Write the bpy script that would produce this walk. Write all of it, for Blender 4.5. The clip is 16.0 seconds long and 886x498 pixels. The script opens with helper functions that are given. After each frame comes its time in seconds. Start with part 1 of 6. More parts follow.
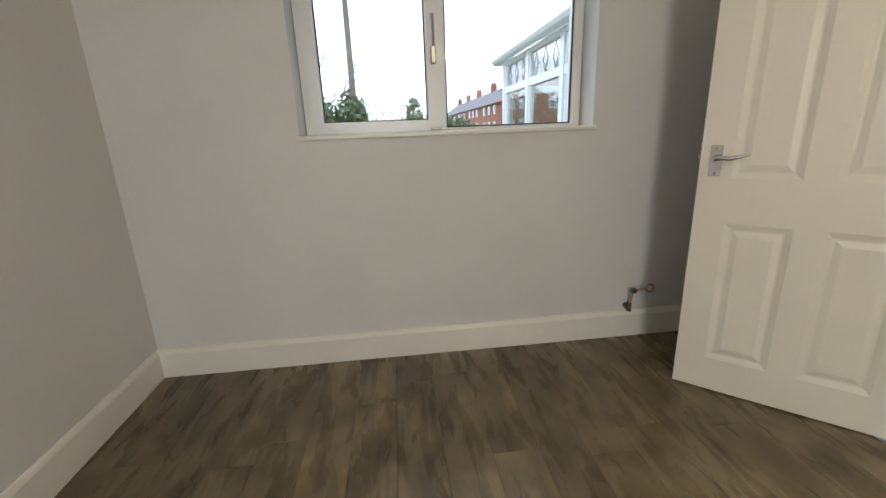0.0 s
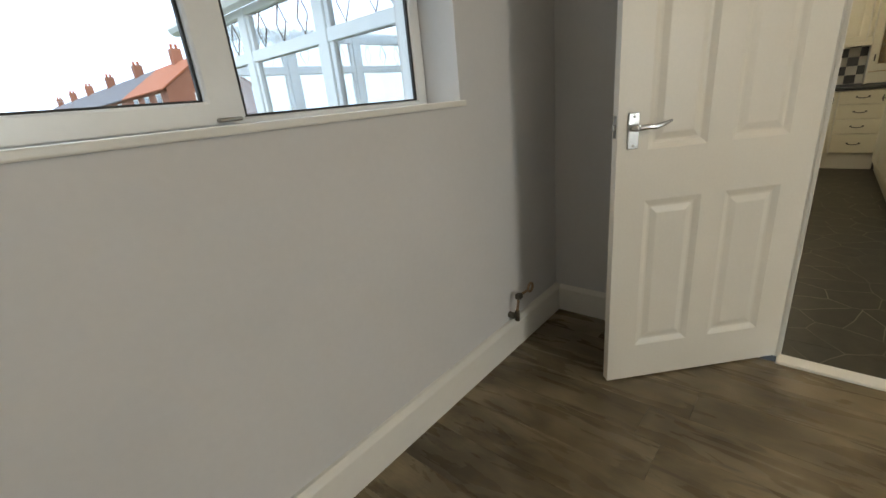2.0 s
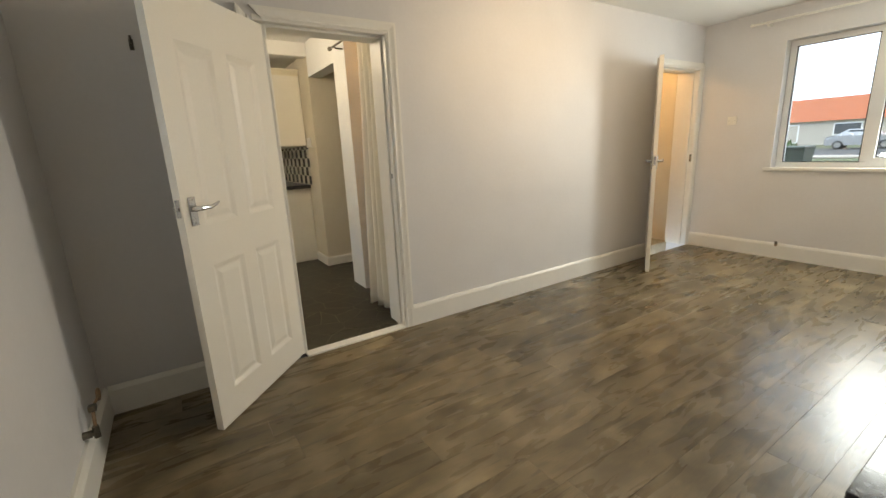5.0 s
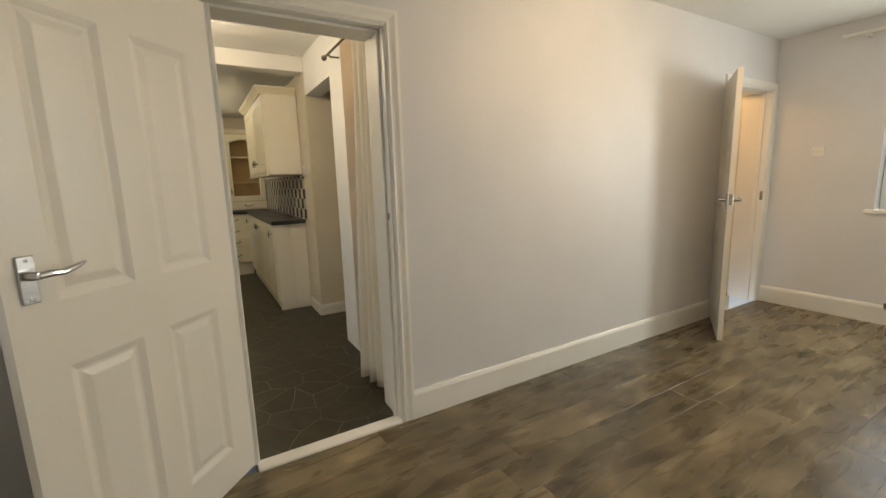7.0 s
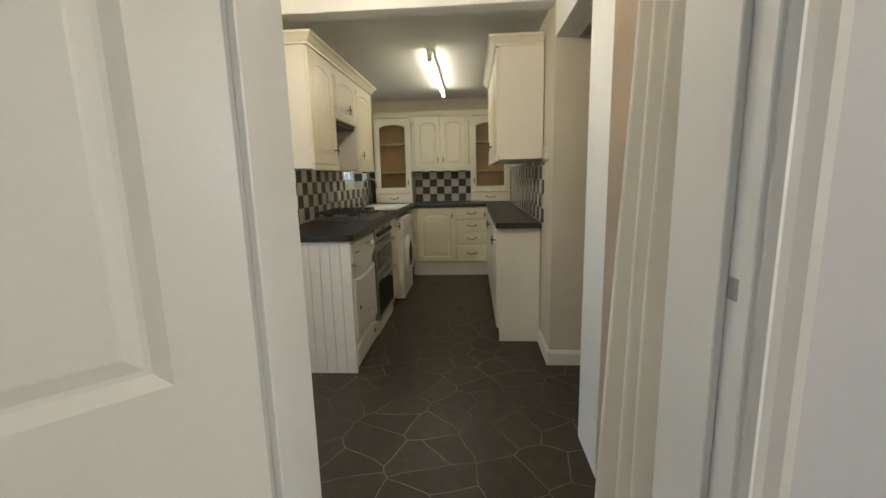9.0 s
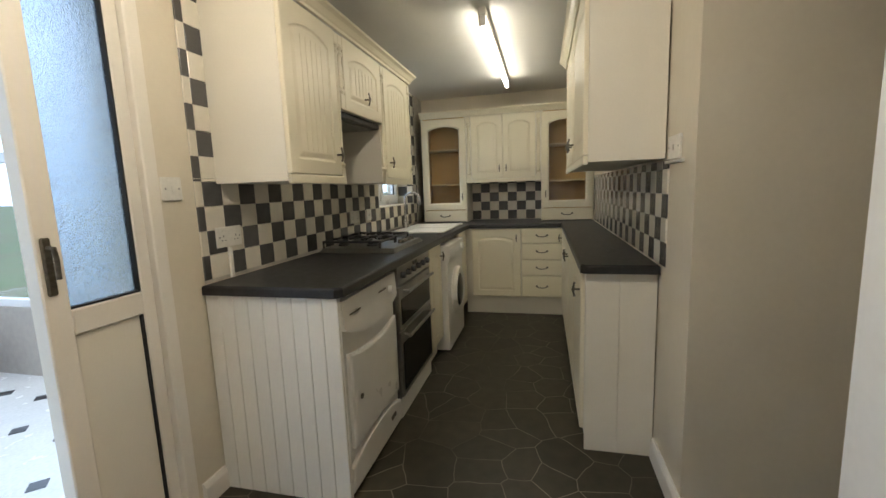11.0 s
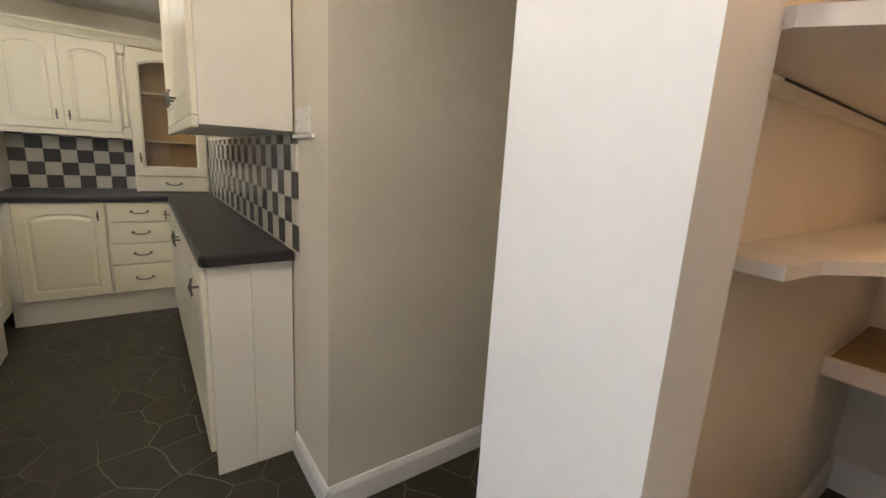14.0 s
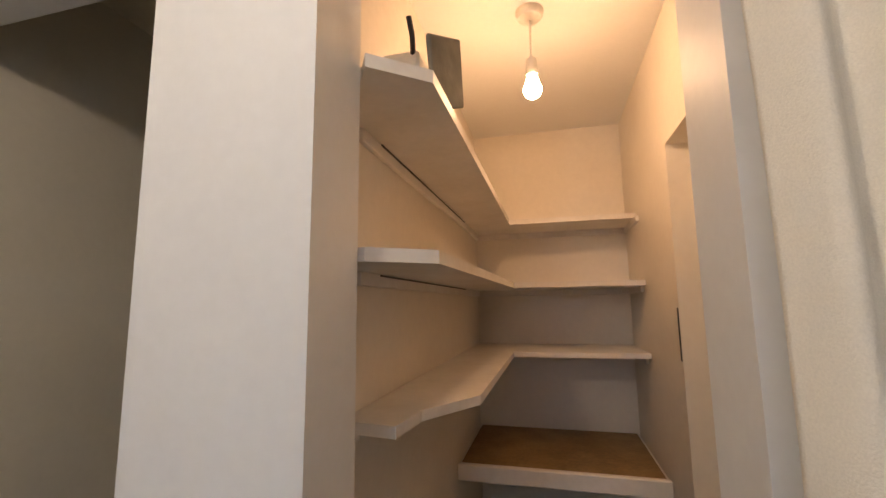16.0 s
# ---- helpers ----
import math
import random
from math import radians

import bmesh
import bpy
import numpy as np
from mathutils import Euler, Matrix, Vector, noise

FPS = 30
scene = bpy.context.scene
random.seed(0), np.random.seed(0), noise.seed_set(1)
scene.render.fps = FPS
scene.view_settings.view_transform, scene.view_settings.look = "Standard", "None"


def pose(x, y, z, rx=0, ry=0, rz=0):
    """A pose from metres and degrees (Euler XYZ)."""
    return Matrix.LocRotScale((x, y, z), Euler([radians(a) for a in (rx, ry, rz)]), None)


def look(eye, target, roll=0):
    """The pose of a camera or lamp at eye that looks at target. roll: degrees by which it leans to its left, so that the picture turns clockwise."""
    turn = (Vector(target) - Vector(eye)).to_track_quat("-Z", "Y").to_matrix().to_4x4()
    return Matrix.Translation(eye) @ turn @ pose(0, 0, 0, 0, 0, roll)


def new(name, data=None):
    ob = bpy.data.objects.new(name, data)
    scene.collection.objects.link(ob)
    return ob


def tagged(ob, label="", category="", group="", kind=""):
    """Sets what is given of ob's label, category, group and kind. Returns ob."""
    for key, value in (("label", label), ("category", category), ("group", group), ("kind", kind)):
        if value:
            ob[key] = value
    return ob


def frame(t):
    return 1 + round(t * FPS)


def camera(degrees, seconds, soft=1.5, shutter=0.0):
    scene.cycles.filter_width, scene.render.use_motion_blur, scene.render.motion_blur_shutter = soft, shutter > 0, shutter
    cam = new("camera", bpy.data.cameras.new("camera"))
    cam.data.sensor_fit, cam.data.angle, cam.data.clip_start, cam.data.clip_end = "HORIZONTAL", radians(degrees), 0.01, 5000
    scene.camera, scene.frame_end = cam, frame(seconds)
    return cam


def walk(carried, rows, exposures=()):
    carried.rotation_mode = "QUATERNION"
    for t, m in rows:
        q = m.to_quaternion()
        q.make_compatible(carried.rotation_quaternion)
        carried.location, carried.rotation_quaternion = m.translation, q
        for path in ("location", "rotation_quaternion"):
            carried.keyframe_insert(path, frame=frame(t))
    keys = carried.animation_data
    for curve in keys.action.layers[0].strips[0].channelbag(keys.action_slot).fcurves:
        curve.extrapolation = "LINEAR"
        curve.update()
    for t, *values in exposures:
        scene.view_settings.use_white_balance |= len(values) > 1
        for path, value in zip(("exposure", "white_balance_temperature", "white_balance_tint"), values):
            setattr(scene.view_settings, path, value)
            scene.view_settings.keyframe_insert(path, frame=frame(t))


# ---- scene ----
cam = camera(93.2, 16.0)
PATH = [
    (0, (0.028, 0.004, 1.203), (0.227, 1.917, 0.655), -2.2),
    (0.5, (0.003, 0.36, 1.239), (0.465, 2.234, 0.715), -0.4),
    (1, (-0.156, 0.645, 1.224), (0.685, 2.365, 0.647), -1.5),
    (1.5, (-0.225, 0.868, 1.203), (0.916, 2.394, 0.597), -2.1),
    (2, (-0.246, 1.121, 1.206), (1.149, 2.388, 0.537), -5.8),
    (2.5, (-0.39, 1.364, 1.214), (1.333, 2.174, 0.602), -6.6),
    (3, (-0.556, 1.494, 1.228), (1.325, 1.788, 0.615), -5.5),
    (3.5, (-0.735, 1.556, 1.228), (1.156, 1.364, 0.606), -4.0),
    (4, (-0.785, 1.607, 1.243), (1.038, 1.029, 0.658), -3.2),
    (4.5, (-0.771, 1.669, 1.248), (0.934, 0.755, 0.74), -2.9),
    (4.7, (-0.765, 1.679, 1.253), (0.882, 0.657, 0.763), -2.7),
    (6.8, (-0.249, 1.29, 1.251), (1.41, 0.236, 0.882), -2.8),
    (7, (-0.092, 1.219, 1.255), (1.613, 0.225, 0.932), -1.8),
    (7.5, (0.235, 1.021, 1.255), (2.07, 0.29, 0.946), -1.2),
    (8, (0.547, 0.862, 1.269), (2.481, 0.502, 0.91), -1.0),
    (8.5, (0.933, 0.813, 1.272), (2.9, 0.688, 0.936), -1.5),
    (9, (1.235, 0.764, 1.254), (3.201, 0.909, 0.912), -1.4),
    (9.2, (1.36, 0.737, 1.257), (3.313, 0.988, 0.906), -1.2),
    (11.3, (2.41, 0.772, 1.269), (4.334, 1.244, 0.99), -2.1),
    (11.5, (2.441, 0.785, 1.276), (4.369, 1.227, 0.98), -2.1),
    (12, (2.478, 0.832, 1.267), (4.414, 1.18, 0.905), -1.7),
    (12.5, (2.509, 0.856, 1.25), (4.459, 1.016, 0.835), -1.7),
    (13, (2.563, 0.844, 1.244), (4.502, 0.618, 0.812), -1.4),
    (13.5, (2.614, 0.768, 1.249), (4.405, -0.012, 0.823), -0.3),
    (14, (2.622, 0.736, 1.281), (4.213, -0.406, 0.875), 3.2),
    (14.5, (2.601, 0.744, 1.291), (3.818, -0.802, 0.932), 4.6),
    (15, (2.57, 0.746, 1.315), (3.345, -1.076, 1.031), 0.8),
    (15.5, (2.543, 0.746, 1.356), (2.989, -1.201, 1.247), -0.7),
    (16, (2.528, 0.752, 1.38), (3.017, -1.169, 1.642), -0.7),
]
EXPOSURES = [(0, 0.72, 7300, 10), (2, 0.6, 7300, 8), (3.5, 0.75, 7900, 8), (4.7, 0.78, 7900, 10), (7.0, 0.6, 7900, 10), (8.0, 0.57, 6900, 8), (9.0, 0.75, 6600, 7), (11.5, 0.88, 6400, 11), (12.5, 1.15, 6300, 12), (13.5, 1.2, 6200, 12), (14.5, 1.25, 6500, 20), (15.0, 1.2, 6800, 20), (15.5, 1.05, 6700, 20), (16.0, 0.55, 6600, 20)]
walk(cam, [(t, look(eye, target, roll)) for t, eye, target, roll in PATH], EXPOSURES)

# ---------- light ----------
world = bpy.data.worlds.new("overcast_sky")
scene.world = world
world.use_nodes = True
wn, wl = world.node_tree.nodes, world.node_tree.links
sky = wn.new("ShaderNodeTexSky")
sky.sky_type, sky.sun_disc = "NISHITA", False
sky.sun_elevation, sky.sun_rotation = radians(32), radians(200)
sky.air_density, sky.dust_density = 1.0, 4.0
cloud = wn.new("ShaderNodeMix")
cloud.data_type = "RGBA"
cloud.inputs["Factor"].default_value = 0.8
cloud.inputs[7].default_value = (10.5, 13.5, 18.0, 1)
wl.new(sky.outputs[0], cloud.inputs[6])
wl.new(cloud.outputs[2], wn["Background"].inputs["Color"])
wn["Background"].inputs["Strength"].default_value = 0.15

sun_data = bpy.data.lights.new("sun", "SUN")
sun_data.energy, sun_data.angle, sun_data.color = 0.6, radians(25), (1, 0.96, 0.9)
sun = new("sun", sun_data)
sun.matrix_world = look((0, 0, 30), (6, -16, 13))

# lamp added in the unseen half of the front window, boosting the sky's light
front = bpy.data.lights.new("window_daylight_boost", "AREA")
front.shape, front.size, front.size_y = "RECTANGLE", 0.74, 1.06
front.energy, front.color = 30.0, (0.80, 0.92, 1.0)
front_ob = new("window_daylight_boost", front)
front_ob.matrix_world = look((-0.07, -3.535, 1.505), (-0.07, 0.0, 1.30))

TUBE_GLOW, LIVING_GLOW, LOBBY_GLOW, PANTRY_GLOW, HALL_GLOW = 15.0, 330.0, 320.0, 125.0, 190.0


# ---------- materials ----------
def nodes_of(name):
    m = bpy.data.materials.new(name)
    m.use_nodes = True
    return m, m.node_tree.nodes, m.node_tree.links, m.node_tree.nodes["Principled BSDF"]


def rgba(c):
    return (*c, 1)


def surface(name, c1, c2=None, scale=3.0, rough=0.6, bump=0.0, bump_scale=60.0, metal=0.0, coat=0.0, grain=0.06, stretch=(1, 1, 1), rough_var=0.08, vary=0.0):
    """A procedural surface: broad blotches, fine grain, uneven gloss and relief; vary: how far pieces differ from one another."""
    m, n, l, p = nodes_of(name)
    c2 = c2 or tuple(v * 0.9 for v in c1)
    tc, mp = n.new("ShaderNodeTexCoord"), n.new("ShaderNodeMapping")
    mp.inputs["Scale"].default_value = stretch
    l.new(tc.outputs["Object"], mp.inputs["Vector"])
    broad, fine = n.new("ShaderNodeTexNoise"), n.new("ShaderNodeTexNoise")
    broad.inputs["Scale"].default_value, broad.inputs["Detail"].default_value = scale, 4
    fine.inputs["Scale"].default_value, fine.inputs["Detail"].default_value = bump_scale, 5
    for t in (broad, fine):
        l.new(mp.outputs[0], t.inputs["Vector"])
    mix = n.new("ShaderNodeMix")
    mix.data_type = "RGBA"
    mix.inputs[6].default_value, mix.inputs[7].default_value = rgba(c1), rgba(c2)
    ramp = n.new("ShaderNodeMapRange")
    ramp.inputs[1].default_value, ramp.inputs[2].default_value = 0.35, 0.65
    l.new(broad.outputs[0], ramp.inputs[0])
    l.new(ramp.outputs[0], mix.inputs[0])
    hsv = n.new("ShaderNodeHueSaturation")
    val = n.new("ShaderNodeMapRange")
    val.inputs[1].default_value, val.inputs[2].default_value = 0.3, 0.7
    val.inputs[3].default_value, val.inputs[4].default_value = 1 - grain, 1 + grain
    l.new(fine.outputs[0], val.inputs[0])
    if vary:
        info, rv, mul = n.new("ShaderNodeObjectInfo"), n.new("ShaderNodeMapRange"), n.new("ShaderNodeMath")
        rv.inputs[3].default_value, rv.inputs[4].default_value = 1 - vary, 1 + vary
        mul.operation = "MULTIPLY"
        l.new(info.outputs["Random"], rv.inputs[0])
        l.new(rv.outputs[0], mul.inputs[0])
        l.new(val.outputs[0], mul.inputs[1])
        l.new(mul.outputs[0], hsv.inputs["Value"])
    else:
        l.new(val.outputs[0], hsv.inputs["Value"])
    l.new(mix.outputs[2], hsv.inputs["Color"])
    l.new(hsv.outputs[0], p.inputs["Base Color"])
    rr = n.new("ShaderNodeMapRange")
    rr.inputs[3].default_value, rr.inputs[4].default_value = max(0.02, rough - rough_var), min(1, rough + rough_var)
    l.new(broad.outputs[0], rr.inputs[0])
    l.new(rr.outputs[0], p.inputs["Roughness"])
    p.inputs["Metallic"].default_value = metal
    p.inputs["Coat Weight"].default_value = coat
    if bump:
        b = n.new("ShaderNodeBump")
        b.inputs["Strength"].default_value, b.inputs["Distance"].default_value = bump, 0.004
        l.new(fine.outputs[0], b.inputs["Height"])
        l.new(b.outputs[0], p.inputs["Normal"])
    return m


def glass(name, tint=(1, 1, 1), rough=0.0, ripple=0.0, ripple_scale=90.0):
    m, n, l, p = nodes_of(name)
    p.inputs["Base Color"].default_value = rgba(tint)
    p.inputs["Roughness"].default_value = rough
    p.inputs["Transmission Weight"].default_value = 1
    p.inputs["IOR"].default_value = 1.45
    if ripple:
        tc, v, b = n.new("ShaderNodeTexCoord"), n.new("ShaderNodeTexVoronoi"), n.new("ShaderNodeBump")
        v.inputs["Scale"].default_value = ripple_scale
        b.inputs["Strength"].default_value, b.inputs["Distance"].default_value = ripple, 0.006
        l.new(tc.outputs["Object"], v.inputs["Vector"])
        l.new(v.outputs["Distance"], b.inputs["Height"])
        l.new(b.outputs[0], p.inputs["Normal"])
    return m


def glow(name, colour, strength):
    m, n, l, p = nodes_of(name)
    p.inputs["Base Color"].default_value = rgba((0.9, 0.9, 0.9))
    p.inputs["Emission Color"].default_value = rgba(colour)
    p.inputs["Emission Strength"].default_value = strength
    return m


def laminate(name):
    """Distressed dark oak laminate: streaks along each plank, lighter worn patches and dark marks, each plank its own."""
    m, n, l, p = nodes_of(name)
    tc, info, add = n.new("ShaderNodeTexCoord"), n.new("ShaderNodeObjectInfo"), n.new("ShaderNodeVectorMath")
    add.operation = "ADD"
    comb = n.new("ShaderNodeCombineXYZ")
    sc = n.new("ShaderNodeMath")
    sc.operation, sc.inputs[1].default_value = "MULTIPLY", 40
    l.new(info.outputs["Random"], sc.inputs[0])
    l.new(sc.outputs[0], comb.inputs[0])
    l.new(sc.outputs[0], comb.inputs[1])
    l.new(tc.outputs["Object"], add.inputs[0])
    l.new(comb.outputs[0], add.inputs[1])

    def noise_of(stretch, scale, detail, dist=0.0):
        mp, t = n.new("ShaderNodeMapping"), n.new("ShaderNodeTexNoise")
        mp.inputs["Scale"].default_value = stretch
        t.inputs["Scale"].default_value, t.inputs["Detail"].default_value, t.inputs["Distortion"].default_value = scale, detail, dist
        l.new(add.outputs[0], mp.inputs["Vector"])
        l.new(mp.outputs[0], t.inputs["Vector"])
        return t.outputs[0]

    def ramped(fac, stops):
        r = n.new("ShaderNodeValToRGB")
        while len(r.color_ramp.elements) < len(stops):
            r.color_ramp.elements.new(0.5)
        for e, (pos, c) in zip(r.color_ramp.elements, stops):
            e.position, e.color = pos, rgba(c)
        l.new(fac, r.inputs[0])
        return r.outputs[0]

    def mixed(a, b, fac, mode="MIX"):
        x = n.new("ShaderNodeMix")
        x.data_type, x.blend_type = "RGBA", mode
        if hasattr(fac, "links"):
            l.new(fac, x.inputs[0])
        else:
            x.inputs[0].default_value = fac
        l.new(a, x.inputs[6])
        l.new(b, x.inputs[7])
        return x.outputs[2]

    patches = noise_of((6.0, 3.4, 1), 1.2, 6, 0.3)
    streak = noise_of((9, 1.6, 1), 1.6, 7, 0.6)
    grain = noise_of((120, 4, 1), 3.0, 4)
    marks = noise_of((9, 1.6, 1), 1.5, 6, 1.2)
    base = ramped(patches, [(0.28, (0.082, 0.060, 0.032)), (0.45, (0.138, 0.104, 0.058)), (0.60, (0.205, 0.160, 0.096)), (0.74, (0.30, 0.235, 0.14))])
    tone = ramped(streak, [(0.32, (0.74, 0.72, 0.69)), (0.5, (1, 1, 1)), (0.7, (1.15, 1.14, 1.1))])
    c = mixed(base, tone, 0.8, "MULTIPLY")
    c = mixed(c, ramped(grain, [(0.35, (0.78, 0.78, 0.78)), (0.6, (1.08, 1.08, 1.08))]), 0.6, "MULTIPLY")
    c = mixed(c, ramped(marks, [(0.63, (1, 1, 1)), (0.66, (0.5, 0.46, 0.42)), (0.74, (0.42, 0.38, 0.34))]), 0.6, "MULTIPLY")
    hsv, rv = n.new("ShaderNodeHueSaturation"), n.new("ShaderNodeMapRange")
    rv.inputs[3].default_value, rv.inputs[4].default_value = 0.8, 1.18
    l.new(info.outputs["Random"], rv.inputs[0])
    l.new(rv.outputs[0], hsv.inputs["Value"])
    l.new(c, hsv.inputs["Color"])
    l.new(hsv.outputs[0], p.inputs["Base Color"])
    rr = n.new("ShaderNodeMapRange")
    rr.inputs[3].default_value, rr.inputs[4].default_value = 0.2, 0.36
    l.new(streak, rr.inputs[0])
    l.new(rr.outputs[0], p.inputs["Roughness"])
    b = n.new("ShaderNodeBump")
    b.inputs["Strength"].default_value, b.inputs["Distance"].default_value = 0.12, 0.002
    l.new(grain, b.inputs["Height"])
    l.new(b.outputs[0], p.inputs["Normal"])
    return m


def slate_vinyl(name):
    """Printed vinyl: irregular dark slate flags with thin paler joints."""
    m, n, l, p = nodes_of(name)
    tc, nz, dis = n.new("ShaderNodeTexCoord"), n.new("ShaderNodeTexNoise"), n.new("ShaderNodeVectorMath")
    nz.inputs["Scale"].default_value = 5
    dis.operation = "MULTIPLY_ADD"
    dis.inputs[1].default_value = (0.05, 0.05, 0)
    l.new(tc.outputs["Object"], nz.inputs["Vector"])
    l.new(nz.outputs["Color"], dis.inputs[0])
    l.new(tc.outputs["Object"], dis.inputs[2])
    edge, cell = n.new("ShaderNodeTexVoronoi"), n.new("ShaderNodeTexVoronoi")
    edge.feature = "DISTANCE_TO_EDGE"
    for v in (edge, cell):
        v.voronoi_dimensions = "2D"
        v.inputs["Scale"].default_value = 5.0
        l.new(dis.outputs[0], v.inputs["Vector"])
    joint = n.new("ShaderNodeMapRange")
    joint.inputs[1].default_value, joint.inputs[2].default_value = 0.004, 0.016
    joint.inputs[3].default_value, joint.inputs[4].default_value = 1, 0
    l.new(edge.outputs["Distance"], joint.inputs[0])
    fine = n.new("ShaderNodeTexNoise")
    fine.inputs["Scale"].default_value, fine.inputs["Detail"].default_value = 14, 8
    l.new(tc.outputs["Object"], fine.inputs["Vector"])
    patch = n.new("ShaderNodeTexNoise")
    patch.inputs["Scale"].default_value, patch.inputs["Detail"].default_value = 2.2, 3
    l.new(tc.outputs["Object"], patch.inputs["Vector"])
    fade = n.new("ShaderNodeMath")
    fade.operation = "MULTIPLY"
    pr = n.new("ShaderNodeMapRange")
    pr.inputs[1].default_value, pr.inputs[2].default_value, pr.inputs[3].default_value, pr.inputs[4].default_value = 0.34, 0.62, 0.1, 1.0
    l.new(patch.outputs[0], pr.inputs[0])
    l.new(joint.outputs[0], fade.inputs[0])
    l.new(pr.outputs[0], fade.inputs[1])
    stone = n.new("ShaderNodeMix")
    stone.data_type = "RGBA"
    stone.inputs[6].default_value, stone.inputs[7].default_value = (0.018, 0.016, 0.011, 1), (0.062, 0.054, 0.036, 1)
    l.new(fine.outputs[0], stone.inputs[0])
    tint = n.new("ShaderNodeMix")
    tint.data_type, tint.blend_type = "RGBA", "MULTIPLY"
    tint.inputs[0].default_value = 0.5
    bw = n.new("ShaderNodeSeparateColor")
    l.new(cell.outputs["Color"], bw.inputs[0])
    cr = n.new("ShaderNodeMapRange")
    cr.inputs[3].default_value, cr.inputs[4].default_value = 0.6, 1.3
    l.new(bw.outputs[0], cr.inputs[0])
    l.new(stone.outputs[2], tint.inputs[6])
    l.new(cr.outputs[0], tint.inputs[7])
    fin = n.new("ShaderNodeMix")
    fin.data_type = "RGBA"
    fin.inputs[7].default_value = (0.22, 0.20, 0.15, 1)
    l.new(fade.outputs[0], fin.inputs[0])
    l.new(tint.outputs[2], fin.inputs[6])
    l.new(fin.outputs[2], p.inputs["Base Color"])
    p.inputs["Roughness"].default_value = 0.38
    p.inputs["Specular IOR Level"].default_value = 0.32
    b = n.new("ShaderNodeBump")
    b.inputs["Strength"].default_value, b.inputs["Distance"].default_value = 0.25, 0.003
    l.new(fine.outputs[0], b.inputs["Height"])
    l.new(b.outputs[0], p.inputs["Normal"])
    return m


WALL = surface("silk_grey_wall_paint", (0.70, 0.69, 0.69), (0.67, 0.66, 0.66), 2.0, 0.40, 0.12, 45, grain=0.012, rough_var=0.06)
WALL.node_tree.nodes["Principled BSDF"].inputs["Specular IOR Level"].default_value = 0.25
CREAM = surface("cream_wall_paint", (0.70, 0.64, 0.52), (0.66, 0.60, 0.48), 2.5, 0.5, 0.10, 50, grain=0.015)
PANTRY = surface("pantry_wall_paint", (0.80, 0.74, 0.64), (0.76, 0.70, 0.60), 3.0, 0.42, 0.22, 35, grain=0.02)
LINING = surface("off_white_wall_paint", (0.80, 0.81, 0.80), (0.77, 0.78, 0.77), 2.5, 0.5, 0.12, 50, grain=0.015)
CEIL = surface("white_ceiling_paint", (0.84, 0.83, 0.80), (0.81, 0.80, 0.77), 2.0, 0.8, 0.1, 60, grain=0.01)
GLOSS = surface("white_gloss_paint", (0.82, 0.80, 0.75), (0.79, 0.77, 0.72), 3.0, 0.32, 0.06, 30, grain=0.012)
DOOR_WHITE = surface("white_satin_door_paint", (0.82, 0.78, 0.70), (0.80, 0.76, 0.68), 3.0, 0.38, 0.08, 90, grain=0.012)
UPVC = surface("white_upvc", (0.82, 0.83, 0.83), (0.79, 0.80, 0.80), 4.0, 0.3, 0.0, 60, grain=0.01)
LAMINATE = laminate("dark_distressed_laminate")
JOINT = surface("dark_joint", (0.03, 0.025, 0.02), None, 10, 0.8)
VINYL = slate_vinyl("slate_vinyl")
CHROME = surface("brushed_chrome", (0.62, 0.62, 0.62), (0.55, 0.55, 0.55), 20, 0.25, 0.02, 200, metal=1.0)
STEEL = surface("stainless_steel", (0.40, 0.39, 0.37), (0.34, 0.33, 0.31), 8, 0.34, 0.03, 300, metal=1.0, stretch=(1, 12, 1))
PEWTER = surface("antique_pewter", (0.20, 0.18, 0.15), (0.12, 0.11, 0.09), 60, 0.4, 0.1, 200, metal=1.0)
IVORY = surface("ivory_foil", (0.80, 0.74, 0.58), (0.78, 0.72, 0.56), 3, 0.36, 0.03, 120, grain=0.012)
IVORY_PLAIN = surface("ivory_board", (0.80, 0.76, 0.66), (0.78, 0.74, 0.64), 3, 0.42, 0.02, 120, grain=0.012)
BEAD_WHITE = surface("white_beaded_board", (0.84, 0.82, 0.76), (0.81, 0.79, 0.73), 4, 0.4, 0.04, 80, grain=0.012)
WORKTOP = surface("dark_grey_worktop", (0.016, 0.016, 0.018), (0.024, 0.024, 0.026), 40, 0.36, 0.05, 400, grain=0.2)
TILE_DARK = surface("dark_grey_glazed_tile", (0.095, 0.092, 0.090), (0.075, 0.073, 0.072), 12, 0.2, 0.03, 60, grain=0.05, vary=0.16)
TILE_PALE = surface("cream_glazed_tile", (0.74, 0.70, 0.60), (0.70, 0.66, 0.56), 12, 0.2, 0.03, 60, grain=0.02, vary=0.06)
GROUT = surface("pale_grout", (0.60, 0.57, 0.50), (0.50, 0.47, 0.41), 20, 0.9, 0.2, 200)
WHITE_GOODS = surface("white_enamel", (0.82, 0.80, 0.75), (0.79, 0.77, 0.72), 5, 0.3, 0.0, 60, grain=0.008)
BLACK_GLASS = surface("black_oven_glass", (0.006, 0.006, 0.006), (0.009, 0.009, 0.009), 5, 0.06)
BLACK_GLASS.node_tree.nodes["Principled BSDF"].inputs["Specular IOR Level"].default_value = 0.3
BLACK = surface("black_enamel", (0.018, 0.018, 0.018), (0.03, 0.03, 0.03), 30, 0.4, 0.05, 150)
DARK_RUBBER = surface("black_gasket", (0.02, 0.02, 0.022), None, 20, 0.6)
